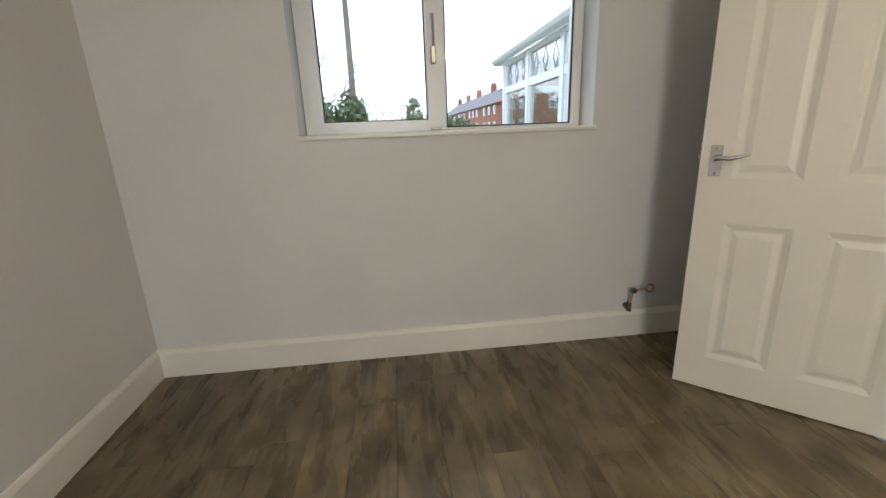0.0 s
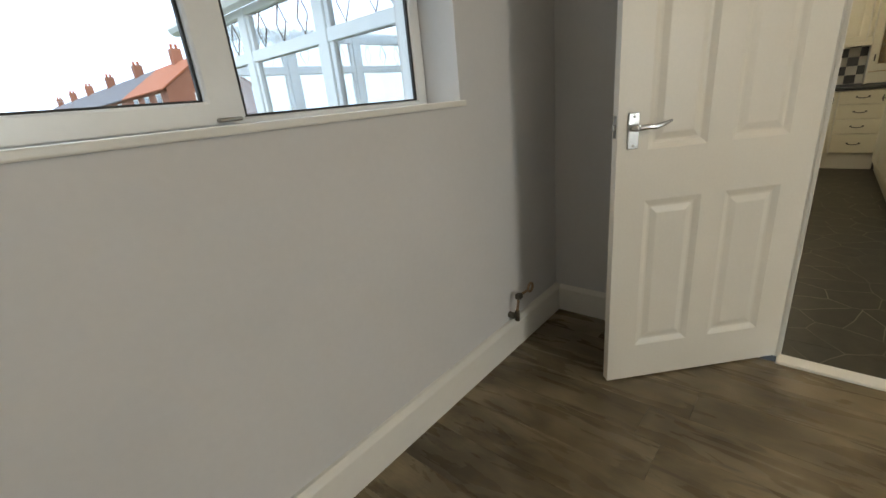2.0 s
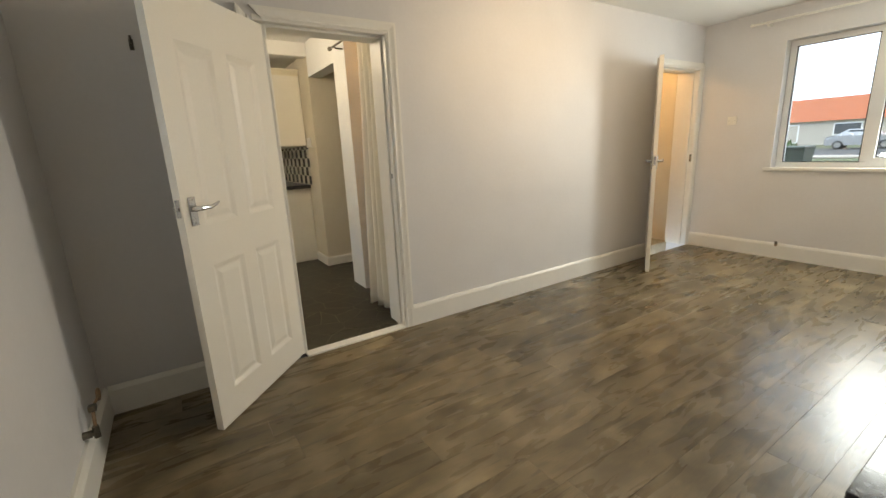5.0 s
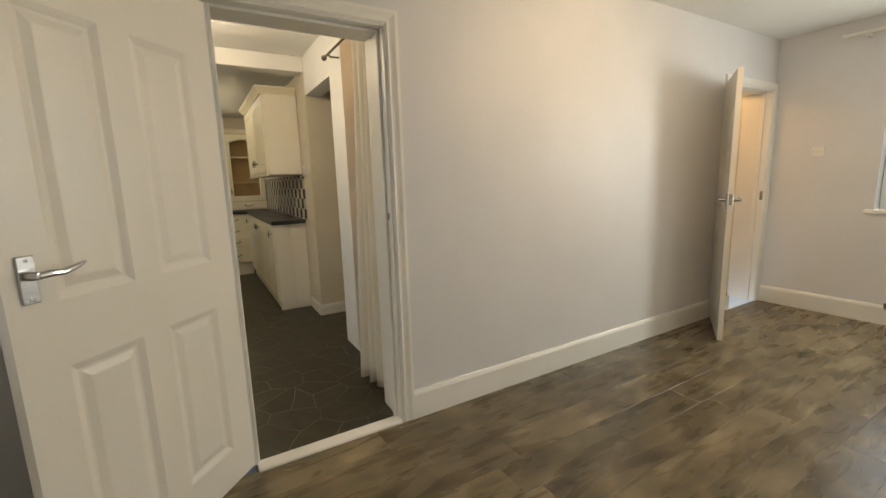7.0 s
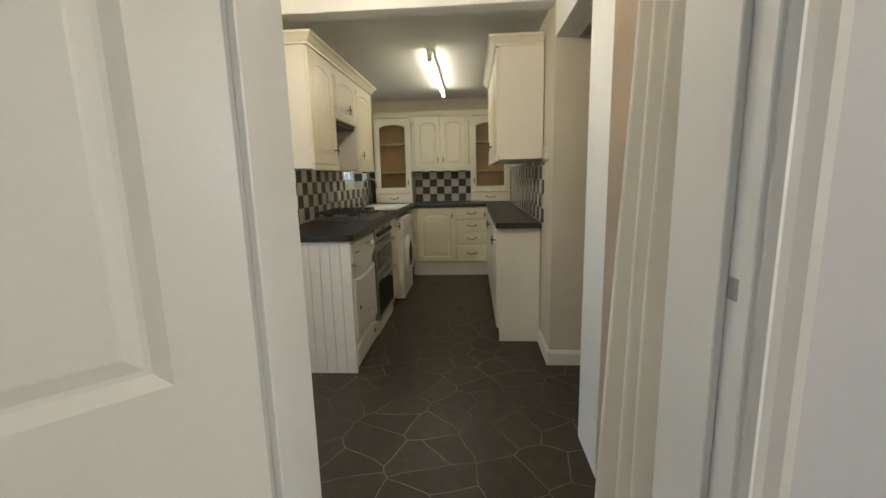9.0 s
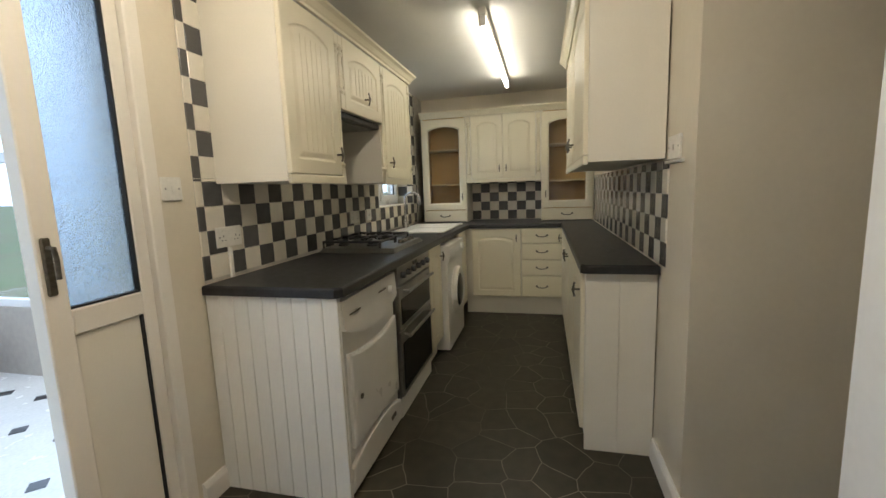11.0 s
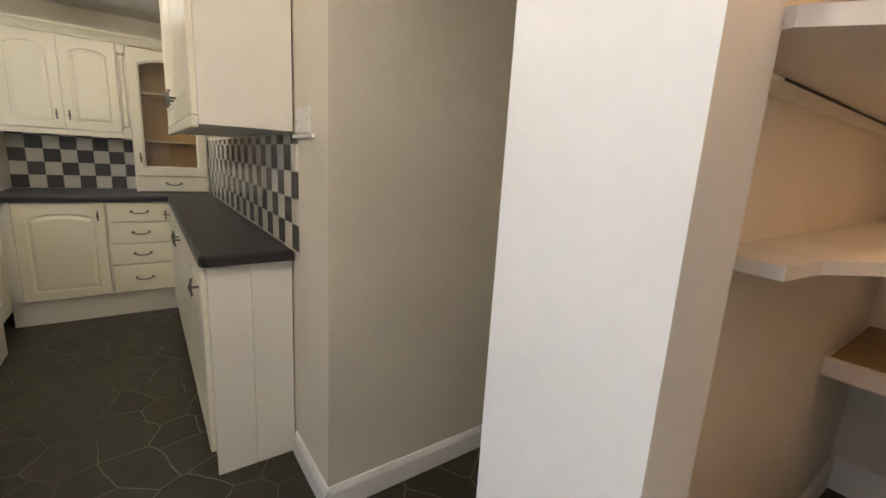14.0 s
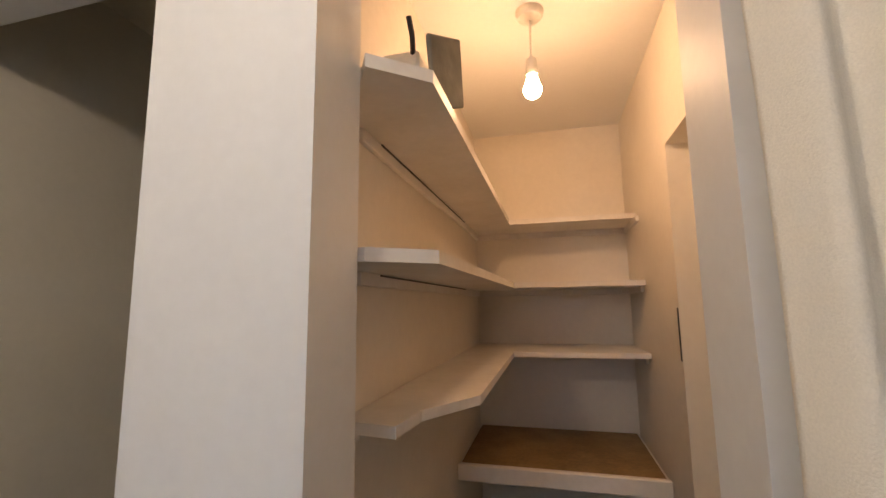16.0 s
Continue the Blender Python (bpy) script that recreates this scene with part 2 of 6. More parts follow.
SHELF_WHITE = surface("white_shelf_paint", (0.80, 0.76, 0.70), (0.74, 0.70, 0.63), 6, 0.45, 0.25, 40, grain=0.03)
OAK = surface("golden_oak_board", (0.60, 0.37, 0.12), (0.50, 0.30, 0.095), 6, 0.5, 0.05, 60, grain=0.12, stretch=(1, 1, 8))
OAK_EDGE = surface("pale_oak_edge", (0.66, 0.50, 0.27), (0.60, 0.45, 0.24), 6, 0.5)
HARDBOARD = surface("stained_hardboard", (0.30, 0.19, 0.075), (0.21, 0.13, 0.05), 9, 0.6, 0.2, 60, grain=0.15)
CURTAIN = surface("cream_cotton", (0.86, 0.81, 0.70), (0.82, 0.77, 0.66), 5, 0.9, 0.25, 500, grain=0.05)
PLASTIC = surface("white_plastic", (0.80, 0.78, 0.72), (0.78, 0.76, 0.70), 10, 0.3)
COPPER = surface("worn_copper_pipe", (0.42, 0.28, 0.17), (0.30, 0.21, 0.14), 50, 0.4, 0.1, 120, metal=0.9)
# grey tint in the colour dims the bright outdoors seen through the panes
PANE = glass("view_dimming_glass", (0.80, 0.84, 0.86))
FROST = glass("stippled_glass", (0.66, 0.76, 0.86), 0.25, 0.4, 260)
LEADED = glass("bevelled_glass", (0.9, 0.95, 0.97), 0.05, 0.4, 30)
TUBE = glow("lit_fluorescent_tube", (1.0, 0.93, 0.76), TUBE_GLOW)
BULB_LIVING = glow("lit_living_bulb", (1.0, 0.78, 0.54), LIVING_GLOW)
BULB_LOBBY = glow("lit_lobby_bulb", (1.0, 0.88, 0.70), LOBBY_GLOW)
BULB_PANTRY = glow("lit_pantry_bulb", (1.0, 0.61, 0.31), PANTRY_GLOW)
BULB_HALL = glow("lit_hall_bulb", (1.0, 0.62, 0.30), HALL_GLOW)


# ---------- building blocks ----------
def box(bm, a, b, bevel=0.0, seg=1):
    vs = [bm.verts.new((x, y, z)) for x in (a[0], b[0]) for y in (a[1], b[1]) for z in (a[2], b[2])]
    fs = [bm.faces.new([vs[i] for i in q]) for q in ((0, 1, 3, 2), (4, 6, 7, 5), (0, 4, 5, 1), (2, 3, 7, 6), (0, 2, 6, 4), (1, 5, 7, 3))]
    if bevel:
        es = list({e for f in fs for e in f.edges})
        bmesh.ops.bevel(bm, geom=es, offset=bevel, segments=seg, affect="EDGES", profile=0.6)
    return bm


def boxed(a, b, bevel=0.0, seg=1):
    return box(bmesh.new(), a, b, bevel, seg)


def loft(bm, loops, cap_first=True, cap_last=True, closed=True):
    rings = [[bm.verts.new(p) for p in loop] for loop in loops]
    k = len(rings[0])
    for r, s in zip(rings, rings[1:]):
        for i in range(k if closed else k - 1):
            j = (i + 1) % k
            bm.faces.new((r[i], r[j], s[j], s[i]))
    if cap_first:
        bm.faces.new(list(reversed(rings[0])))
    if cap_last:
        bm.faces.new(rings[-1])
    bmesh.ops.recalc_face_normals(bm, faces=bm.faces[:])
    return bm


def tube(bm, pts, r, n=8, radii=None):
    pts = [Vector(p) for p in pts]
    loops, side = [], None
    for i, p in enumerate(pts):
        d = (pts[min(i + 1, len(pts) - 1)] - pts[max(i - 1, 0)]).normalized()
        side = (side - d * side.dot(d)).normalized() if side else d.orthogonal().normalized()
        up = d.cross(side)
        rr = radii[i] if radii else r
        loops.append([p + (side * math.cos(a) + up * math.sin(a)) * rr for a in (2 * math.pi * k / n for k in range(n))])
    return loft(bm, loops)


def lathe(bm, profile, centre=(0, 0, 0), axis="z", n=24):
    c = Vector(centre)
    loops = []
    for r, h in profile:
        ring = []
        for k in range(n):
            a = 2 * math.pi * k / n
            u, v = r * math.cos(a), r * math.sin(a)
            ring.append(c + Vector({"z": (u, v, h), "y": (u, h, v), "x": (h, u, v)}[axis]))
        loops.append(ring)
    return loft(bm, loops)


def prism(bm, outline, z0, z1):
    """A plan outline raised from z0 to z1."""
    return loft(bm, [[(x, y, z0) for x, y in outline], [(x, y, z1) for x, y in outline]])


def finish(ob, smooth):
    if smooth:
        for f in ob.data.polygons:
            f.use_smooth = True
        ob.data.set_sharp_from_angle(angle=radians(35))
    return ob


def part(name, bm, material, parent=None, label="", smooth=False, at=None):
    me = bpy.data.meshes.new(name)
    bm.normal_update()
    bm.to_mesh(me)
    bm.free()
    me.materials.append(material)
    ob = new(name, me)
    if parent:
        ob.parent = parent
    if at is not None:
        ob.matrix_basis = at
    if label:
        ob["label"] = label
    return finish(ob, smooth)


def thing(name, label, category, at=None, group=""):
    ob = new(name)
    ob.empty_display_size = 0.1
    if at is not None:
        ob.matrix_basis = at
    return tagged(ob, label, category, group)


def structure(name, bm, material, label="", smooth=False):
    return tagged(part(name, bm, material, None, "", smooth), label, "", "", "structure")


def slab(axis, t0, t1, u0, u1, z0, z1, holes=()):
    """A wall of thickness t0..t1 across axis, running u0..u1, with openings (u0, u1, z0, z1) cut through it."""
    us = sorted({u0, u1, *[min(max(v, u0), u1) for h in holes for v in h[:2]]})
    zs = sorted({z0, z1, *[min(max(v, z0), z1) for h in holes for v in h[2:]]})
    solid = lambda i, j: 0 <= i < len(us) - 1 and 0 <= j < len(zs) - 1 and not any(
        h[0] <= (us[i] + us[i + 1]) / 2 <= h[1] and h[2] <= (zs[j] + zs[j + 1]) / 2 <= h[3] for h in holes)
    bm, seen = bmesh.new(), {}

    def v(t, u, z):
        key = (t, u, z)
        if key not in seen:
            seen[key] = bm.verts.new((t, u, z) if axis == "x" else (u, t, z))
        return seen[key]

    for i in range(len(us) - 1):
        for j in range(len(zs) - 1):
            if not solid(i, j):
                continue
            a, b, c, d = us[i], us[i + 1], zs[j], zs[j + 1]
            for t in (t0, t1):
                bm.faces.new((v(t, a, c), v(t, b, c), v(t, b, d), v(t, a, d)))
            for ok, q in ((solid(i - 1, j), ((a, c), (a, d))), (solid(i + 1, j), ((b, c), (b, d))), (solid(i, j - 1), ((a, c), (b, c))), (solid(i, j + 1), ((a, d), (b, d)))):
                if not ok:
                    bm.faces.new((v(t0, *q[0]), v(t1, *q[0]), v(t1, *q[1]), v(t0, *q[1])))
    bmesh.ops.recalc_face_normals(bm, faces=bm.faces[:])
    return bm


def outline(x0, x1, z0, z1, rise=0.0, y=0.0, n=12):
    """A closed panel outline in the xz plane; its top bows up by rise in the middle."""
    pts = [(x0, y, z0), (x1, y, z0)]
    for k in range(n + 1):
        s = 1 - 2 * k / n
        pts.append(((x0 + x1) / 2 + s * (x1 - x0) / 2, y, z1 + rise * (1 - abs(s) ** 2.4)))
    return pts


# ---------- the shell ----------
NORTH, EAST, SOUTH, WEST = 2.13, 1.80, -3.45, -1.27
KN, KE, KS = 2.13, 7.12, 0.27  # kitchen walls: north, east and south faces
structure("wall_north", slab("y", NORTH, 2.42, -1.52, 1.80, -0.2, 2.65, [(-0.415, 1.04, 1.19, 2.22)]), WALL, "pale grey silk-painted plaster wall with a recessed window")
structure("wall_east", slab("x", EAST, 2.03, -3.70, 2.42, -0.2, 2.65, [(0.37, 1.165, -0.2, 1.985), (-3.41, -2.61, -0.2, 1.985)]), WALL, "pale grey silk-painted plaster wall with two doorways")
structure("wall_south", slab("y", -3.70, SOUTH, -1.52, 1.80, -0.2, 2.65, [(-0.50, 1.055, 0.905, 2.10)]), WALL, "pale grey silk-painted plaster wall with a wide window")
structure("wall_west", slab("x", -1.52, WEST, SOUTH, NORTH, -0.2, 2.65), WALL, "pale grey silk-painted plaster wall")
structure("ceiling_living", boxed((WEST, SOUTH, 2.40), (EAST, NORTH, 2.64)), CEIL, "plain white painted ceiling")
structure("subfloor_living", boxed((WEST, SOUTH, -0.2), (EAST, NORTH, -0.012)), JOINT, "dark joints under the laminate planks")

structure("wall_lobby_north", slab("y", KN, 2.42, 2.03, KE, -0.2, 2.6, [(2.42, 3.60, -0.2, 2.05), (5.68, 6.66, 1.135, 2.06)]), CREAM, "cream painted wall with the back door and the kitchen window")
structure("wall_kitchen_east", slab("x", KE, 7.35, -0.2, 2.42, -0.2, 2.6), CREAM, "cream painted end wall of the kitchen")
structure("wall_kitchen_south", slab("y", 0.10, KS, 3.905, KE, -0.2, 2.6), CREAM, "cream painted wall of the kitchen")
structure("wall_lobby_south", slab("y", 0.13, KS, 2.03, 3.905, -0.2, 2.6, [(2.335, 2.83, -0.2, 2.25), (3.12, 3.905, -0.2, 2.04)]), LINING, "cream painted wall with the pantry and recess openings")
structure("wall_recess_east", slab("x", 3.905, 4.05, -1.75, 0.10, -0.2, 2.6), CREAM, "cream painted side wall of the recess under the stairs")
structure("wall_recess_west", slab("x", 2.925, 3.12, -1.595, 0.13, -0.2, 2.6), PANTRY, "painted partition between pantry and recess")
structure("wall_pantry_south", slab("y", -1.75, -1.595, 2.03, 3.905, -0.2, 2.6), PANTRY, "painted back wall of the pantry")
structure("wall_pantry_west", slab("x", 2.05, 2.13, -1.595, 0.13, -0.2, 2.6, [(-0.76, 0.0, -0.2, 1.91)]), PANTRY, "painted pantry wall with a shallow blocked doorway")
structure("wall_blocked_doorway", boxed((2.031, -0.76, -0.2), (2.052, 0.0, 1.91)), PANTRY, "painted panel closing an old doorway")
structure("ceiling_lobby", boxed((2.03, KS, 2.37), (3.905, KN, 2.55)), CEIL, "plain white painted ceiling")
structure("ceiling_pantry", boxed((2.03, -1.595, 2.345), (2.925, 0.13, 2.55)), CEIL, "plain white painted ceiling")
structure("ceiling_recess", boxed((3.12, -1.595, 2.37), (3.905, 0.13, 2.55)), CREAM, "painted ceiling of the recess")
structure("ceiling_kitchen", boxed((3.905, KS, 2.28), (KE, KN, 2.55)), CEIL, "plain white ceiling, lower than the lobby's")
structure("beam", boxed((3.885, KS + 0.003, 2.235), (4.02, KN - 0.003, 2.368), 0.004), CEIL, "white boxed beam where the ceiling steps down")
structure("floor_kitchen", boxed((2.03, -1.595, -0.2), (KE, KN, 0.0)), VINYL, "dark slate-patterned sheet vinyl floor")

structure("floor_doorway", boxed((1.852, 0.40, -0.2), (2.0295, 1.105, -0.0005)), VINYL, "dark slate-patterned vinyl in the doorway")

# hall beyond the far door
structure("wall_hall_north", slab("y", -2.05, -1.75, 2.03, 3.2, -0.2, 2.6), CREAM, "cream painted hall wall")
structure("wall_hall_east", slab("x", 2.95, 3.2, -3.70, -2.05, -0.2, 2.6), CREAM, "cream painted hall wall")
structure("wall_hall_south", slab("y", -3.70, -3.45, 2.03, 2.95, -0.2, 2.6), CREAM, "cream painted hall wall")
structure("ceiling_hall", boxed((2.03, -3.45, 2.40), (2.95, -2.05, 2.6)), CEIL, "plain white painted ceiling")
CARPET = surface("beige_carpet", (0.42, 0.34, 0.23), (0.36, 0.29, 0.19), 20, 0.95, 0.6, 300, grain=0.15)
structure("floor_hall", boxed((2.03, -3.45, -0.2), (2.95, -2.05, 0.004)), CARPET, "beige carpeted hall floor")


def skirting(name, axis, t, side, u0, u1, h=0.15, d=0.018, z=0.0, mat=None):
    """A board along a wall face at t, standing out to the given side, with a rounded top edge."""
    prof = [(0, 0), (d, 0), (d, h - 0.022), (d * 0.75, h - 0.010), (d * 0.45, h), (0, h)]
    pts = lambda u: [((t + side * p, u, z + q) if axis == "x" else (u, t + side * p, z + q)) for p, q in prof]
    return structure(name, loft(bmesh.new(), [pts(u0), pts(u1)]), mat or GLOSS, "white gloss-painted skirting board")


skirting("baseboard_north", "y", NORTH, -1, WEST, EAST, 0.155, 0.030)
skirting("baseboard_east_1", "x", EAST, -1, 1.225, NORTH - 0.030, 0.155)
skirting("baseboard_east_2", "x", EAST, -1, -2.555, 0.335, 0.155)
skirting("baseboard_west", "x", WEST, 1, SOUTH, NORTH - 0.030, 0.155)
skirting("baseboard_south", "y", SOUTH, 1, WEST + 0.018, EAST, 0.155)
skirting("baseboard_lobby_1", "x", 3.905, -1, -1.577, KS, 0.10)
skirting("baseboard_lobby_2", "y", KS, 1, 3.887, 4.285, 0.10)
skirting("baseboard_lobby_3", "y", KN, -1, 3.62, 3.745, 0.10)
skirting("baseboard_lobby_4", "y", KS, 1, 2.055, 2.335, 0.12)
skirting("baseboard_recess", "y", -1.595, 1, 3.12, 3.887, 0.10)
skirting("baseboard_pantry_1", "x", 2.925, -1, -1.575, 0.13, 0.13)
skirting("baseboard_pantry_2", "y", -1.595, 1, 2.13, 2.907, 0.15, 0.02)
skirting("baseboard_pantry_3", "x", 2.13, 1, -1.575, -0.76, 0.13)
skirting("baseboard_hall", "x", 2.95, -1, -3.45, -2.05, 0.12)


def doorframe(name, y0, y1, top, x0=1.80, x1=2.03, rebate=0.0):
    """Lining, stops and moulded architrave of a doorway in the east wall; y0..y1 is the clear opening."""
    ob = tagged(new(name), "white gloss-painted door lining and moulded architrave", "door frame", "", "structure")
    part("jamb", boxed((x0 - 0.004, y0 - 0.03, 0), (x1 + 0.004, y0, top), 0.002), GLOSS, ob)
    part("jamb", boxed((x0 - 0.004 + rebate, y1, 0), (x1 + 0.004, y1 + 0.03 + rebate * 0.6, top), 0.002), GLOSS, ob)
    part("head", boxed((x0 - 0.004, y0 - 0.03, top), (x1 + 0.004, y1 + 0.03 + rebate * 0.6, top + 0.03), 0.002), GLOSS, ob)
    part("door_stop", boxed((x0 + 0.045, y0, 0), (x0 + 0.085, y0 + 0.014, top), 0.002), GLOSS, ob)
    part("door_stop", boxed((x0 + 0.045, y1 - 0.014, 0), (x0 + 0.085, y1, top), 0.002), GLOSS, ob)
    part("door_stop", boxed((x0 + 0.045, y0 + 0.014, top - 0.014), (x0 + 0.085, y1 - 0.014, top), 0.002), GLOSS, ob)
    w = 0.062
    prof = [(0, 0), (0, -0.010), (0.010, -0.016), (0.018, -0.011), (0.030, -0.013), (0.048, -0.019), (w, -0.019), (w, 0)]
    for face, sgn in ((x0, 1), (x1, -1)):
        for side, yy in ((-1, y0 - 0.008), (1, y1 + 0.008 + (rebate * 1.3 if sgn > 0 else 0))):
            loops = [[(face + sgn * d, yy + side * p, z + (p if z else 0)) for p, d in prof] for z in (0, top + 0.008)]
            part("architrave", loft(bmesh.new(), loops), GLOSS, ob)
        loops = [[(face + sgn * d, yy + s * p, top + 0.008 + p) for p, d in prof] for s, yy in ((-1, y0 - 0.008), (1, y1 + 0.008))]
        part("architrave", loft(bmesh.new(), loops), GLOSS, ob)
    return ob


frame_kitchen = doorframe("door_frame_1", 0.40, 1.105, 1.955, rebate=0.05)
frame_hall = doorframe("door_frame_2", -3.38, -2.64, 1.955)
structure("threshold_1", boxed((1.785, 0.40, -0.004), (1.86, 1.105, 0.012), 0.004), GLOSS, "white-painted threshold strip, scuffed")
part("strike_plate", boxed((1.822, 0.399, 1.072), (1.844, 0.4015, 1.104)), CHROME, frame_kitchen, "chrome strike plate")
part("strike_plate", boxed((1.802, -3.381, 0.98), (1.826, -3.3785, 1.06)), CHROME, frame_hall, "chrome strike plate")


# ---------- doors ----------
def lever(parent, x, z, face, out, toward):
    """A lever handle on a back plate; face: the door's surface, out: which way it stands off, toward: the way the lever points."""
    h = part("handle", boxed((x - 0.021, min(face, face + out * 0.007), z - 0.062), (x + 0.021, max(face, face + out * 0.007), z + 0.062), 0.003), CHROME, parent, "chrome lever handle on an oblong plate")
    part("rose", lathe(bmesh.new(), [(0.013, face + out * 0.006), (0.013, face + out * 0.022), (0.009, face + out * 0.05), (0.0001, face + out * 0.051)], (x, 0, z + 0.012), "y", 16), CHROME, h, smooth=True)
    pts = [(x, face + out * 0.045, z + 0.012), (x + toward * 0.02, face + out * 0.050, z + 0.014), (x + toward * 0.05, face + out * 0.052, z + 0.012), (x + toward * 0.085, face + out * 0.05, z + 0.020), (x + toward * 0.112, face + out * 0.046, z + 0.028)]
    part("lever", tube(bmesh.new(), pts, 0.008, 10, [0.010, 0.010, 0.009, 0.0075, 0.004]), CHROME, h, smooth=True)
    for dz in (-0.05, 0.05):
        part("screw", lathe(bmesh.new(), [(0.005, face + out * 0.0065), (0.005, face + out * 0.0085), (0.0001, face + out * 0.009)], (x, 0, z + dz), "y", 10), STEEL, h)


def panel_door(name, label, at, w=0.757, h=1.95, th=0.035):
    """A four-panel moulded door; local x runs from the hinge, y across its thickness."""
    ob = tagged(thing(name, label, "door", at), kind="structure")
    st, mid = 0.115, 0.095
    pw = (w - 2 * st - mid) / 2
    cols = [(st, st + pw), (st + pw + mid, w - st)]
    rows = [(0.165, 0.785), (0.97, 1.735)]
    holes = [(a, b, c, d) for a, b in cols for c, d in rows]
    part("leaf", slab("y", 0, th, 0, w, 0.008, h, holes), DOOR_WHITE, ob)
    for a, b, c, d in holes:
        for face, out in ((0, 1), (th, -1)):
            loops = []
            for inset, depth in ((0, 0), (0.010, 0.004), (0.022, 0.0095), (0.030, 0.010), (0.052, 0.0035), (0.056, 0.003)):
                loops.append(outline(a + inset, b - inset, c + inset, d - inset, 0, face + out * depth, 2))
            part("panel", loft(bmesh.new(), loops, False, True), DOOR_WHITE, ob)
    lever(ob, w - 0.055, 1.04, 0.0, -1, -1)
    lever(ob, w - 0.055, 1.04, th, 1, -1)
    part("latch", boxed((w, 0.008, 1.02), (w + 0.0025, 0.028, 1.095)), CHROME, ob, "chrome latch plate")
    part("latch_bolt", boxed((w, 0.013, 1.047), (w + 0.011, 0.023, 1.065), 0.002), CHROME, ob)
    for z in (0.2, 1.72):
        part("hinge", tube(bmesh.new(), [(-0.004, th + 0.004, z), (-0.004, th + 0.004, z + 0.08)], 0.006, 8), STEEL, ob)
    return ob


ang1 = math.degrees(math.atan2(1.645 - 1.112, 1.28 - 1.845))
# the open face of the leaf looks south-west, so its local y runs to the north-east
panel_door("door_1", "white four-panel moulded door standing open into the room", pose(1.845, 1.112, 0, 0, 0, ang1) @ Matrix.Diagonal((1, -1, 1, 1)), 0.772)
ang2 = math.degrees(math.atan2(-2.06 + 2.635, 1.433 - 1.79))
panel_door("door_2", "white four-panel moulded door open against the wall", pose(1.79, -2.635, 0, 0, 0, ang2) @ Matrix.Diagonal((1, -1, 1, 1)), 0.675)


# ---------- windows ----------
def ring(x0, x1, z0, z1, w, y0, y1, bev=0.006):
    """A rectangular frame in the xz plane with bevelled faces."""
    loops = [outline(x0, x1, z0, z1, 0, y1, 2), outline(x0, x1, z0, z1, 0, y0, 2), outline(x0 + w - bev, x1 - w + bev, z0 + w - bev, z1 - w + bev, 0, y0, 2),
             outline(x0 + w, x1 - w, z0 + w, z1 - w, 0, y0 + bev, 2), outline(x0 + w, x1 - w, z0 + w, z1 - w, 0, y1, 2), outline(x0, x1, z0, z1, 0, y1, 2)]
    bm = loft(bmesh.new(), loops, False, False)
    bmesh.ops.remove_doubles(bm, verts=bm.verts[:], dist=1e-5)
    return bm


def window(name, label, x0, x1, z0, z1, y_in, y_out, mullions, openers, flip=False):
    """A casement window in a wall across y: outer frame, sashes and panes between the mullions. y_in: the room side of the frame."""
    ob = tagged(new(name), label, "window", "", "structure")
    s = 1 if y_out > y_in else -1
    fl = lambda bm: (bmesh.ops.reverse_faces(bm, faces=bm.faces[:]), bm)[1] if s < 0 else bm
    part("window_frame", fl(ring(x0, x1, z0, z1, 0.05, y_in, y_in + s * 0.065)), UPVC, ob)
    cuts = [x0 + 0.05, *mullions, x1 - 0.05]
    for mx in mullions:
        part("mullion", boxed((mx - 0.028, min(y_in + s * 0.002, y_in + s * 0.06), z0 + 0.05), (mx + 0.028, max(y_in + s * 0.002, y_in + s * 0.06), z1 - 0.05), 0.003), UPVC, ob)
    for k, (a, b) in enumerate(zip(cuts, cuts[1:])):
        a, b = a + (0.028 if k else 0), b - (0.028 if k < len(cuts) - 2 else 0)
        if openers[k]:
            sash = part("sash", fl(ring(a - 0.012, b + 0.012, z0 + 0.038, z1 - 0.038, 0.055, y_in - s * 0.018, y_in + s * 0.03)), UPVC, ob)
            ga, gb, gz0, gz1 = a + 0.043, b - 0.043, z0 + 0.093, z1 - 0.093
        else:
            sash, ga, gb, gz0, gz1 = ob, a, b, z0 + 0.05, z1 - 0.05
        part("gasket", fl(ring(ga, gb, gz0, gz1, 0.006, y_in + s * 0.004, y_in + s * 0.02, 0.001)), DARK_RUBBER, sash)
        pane = part("pane", boxed((ga + 0.004, min(y_in + s * 0.012, y_in + s * 0.018), gz0 + 0.004), (gb - 0.004, max(y_in + s * 0.012, y_in + s * 0.018), gz1 - 0.004)), PANE, sash)
        pane.visible_shadow = False
    return ob


win1 = window("window_1", "white double-glazed casement window with closed sash", -0.41, 1.035, 1.163, 2.217, 2.29, 2.355, [0.285], [True, False])
part("window_handle", boxed((0.237, 2.240, 1.52), (0.263, 2.272, 1.60), 0.004), STEEL, win1, "grey casement handle")
part("window_handle", tube(bmesh.new(), [(0.25, 2.245, 1.60), (0.25, 2.233, 1.64), (0.249, 2.231, 1.70), (0.249, 2.237, 1.74)], 0.009, 8), STEEL, win1, "grey casement handle", True)
part("stay", boxed((0.225, 2.250, 1.205), (0.285, 2.272, 1.215), 0.003), STEEL, win1, "worn metal catch")
structure("window_sill_1", boxed((-0.428, 2.112, 1.176), (1.056, 2.289, 1.197), 0.005, 2), GLOSS, "white-painted window board with a rounded edge")
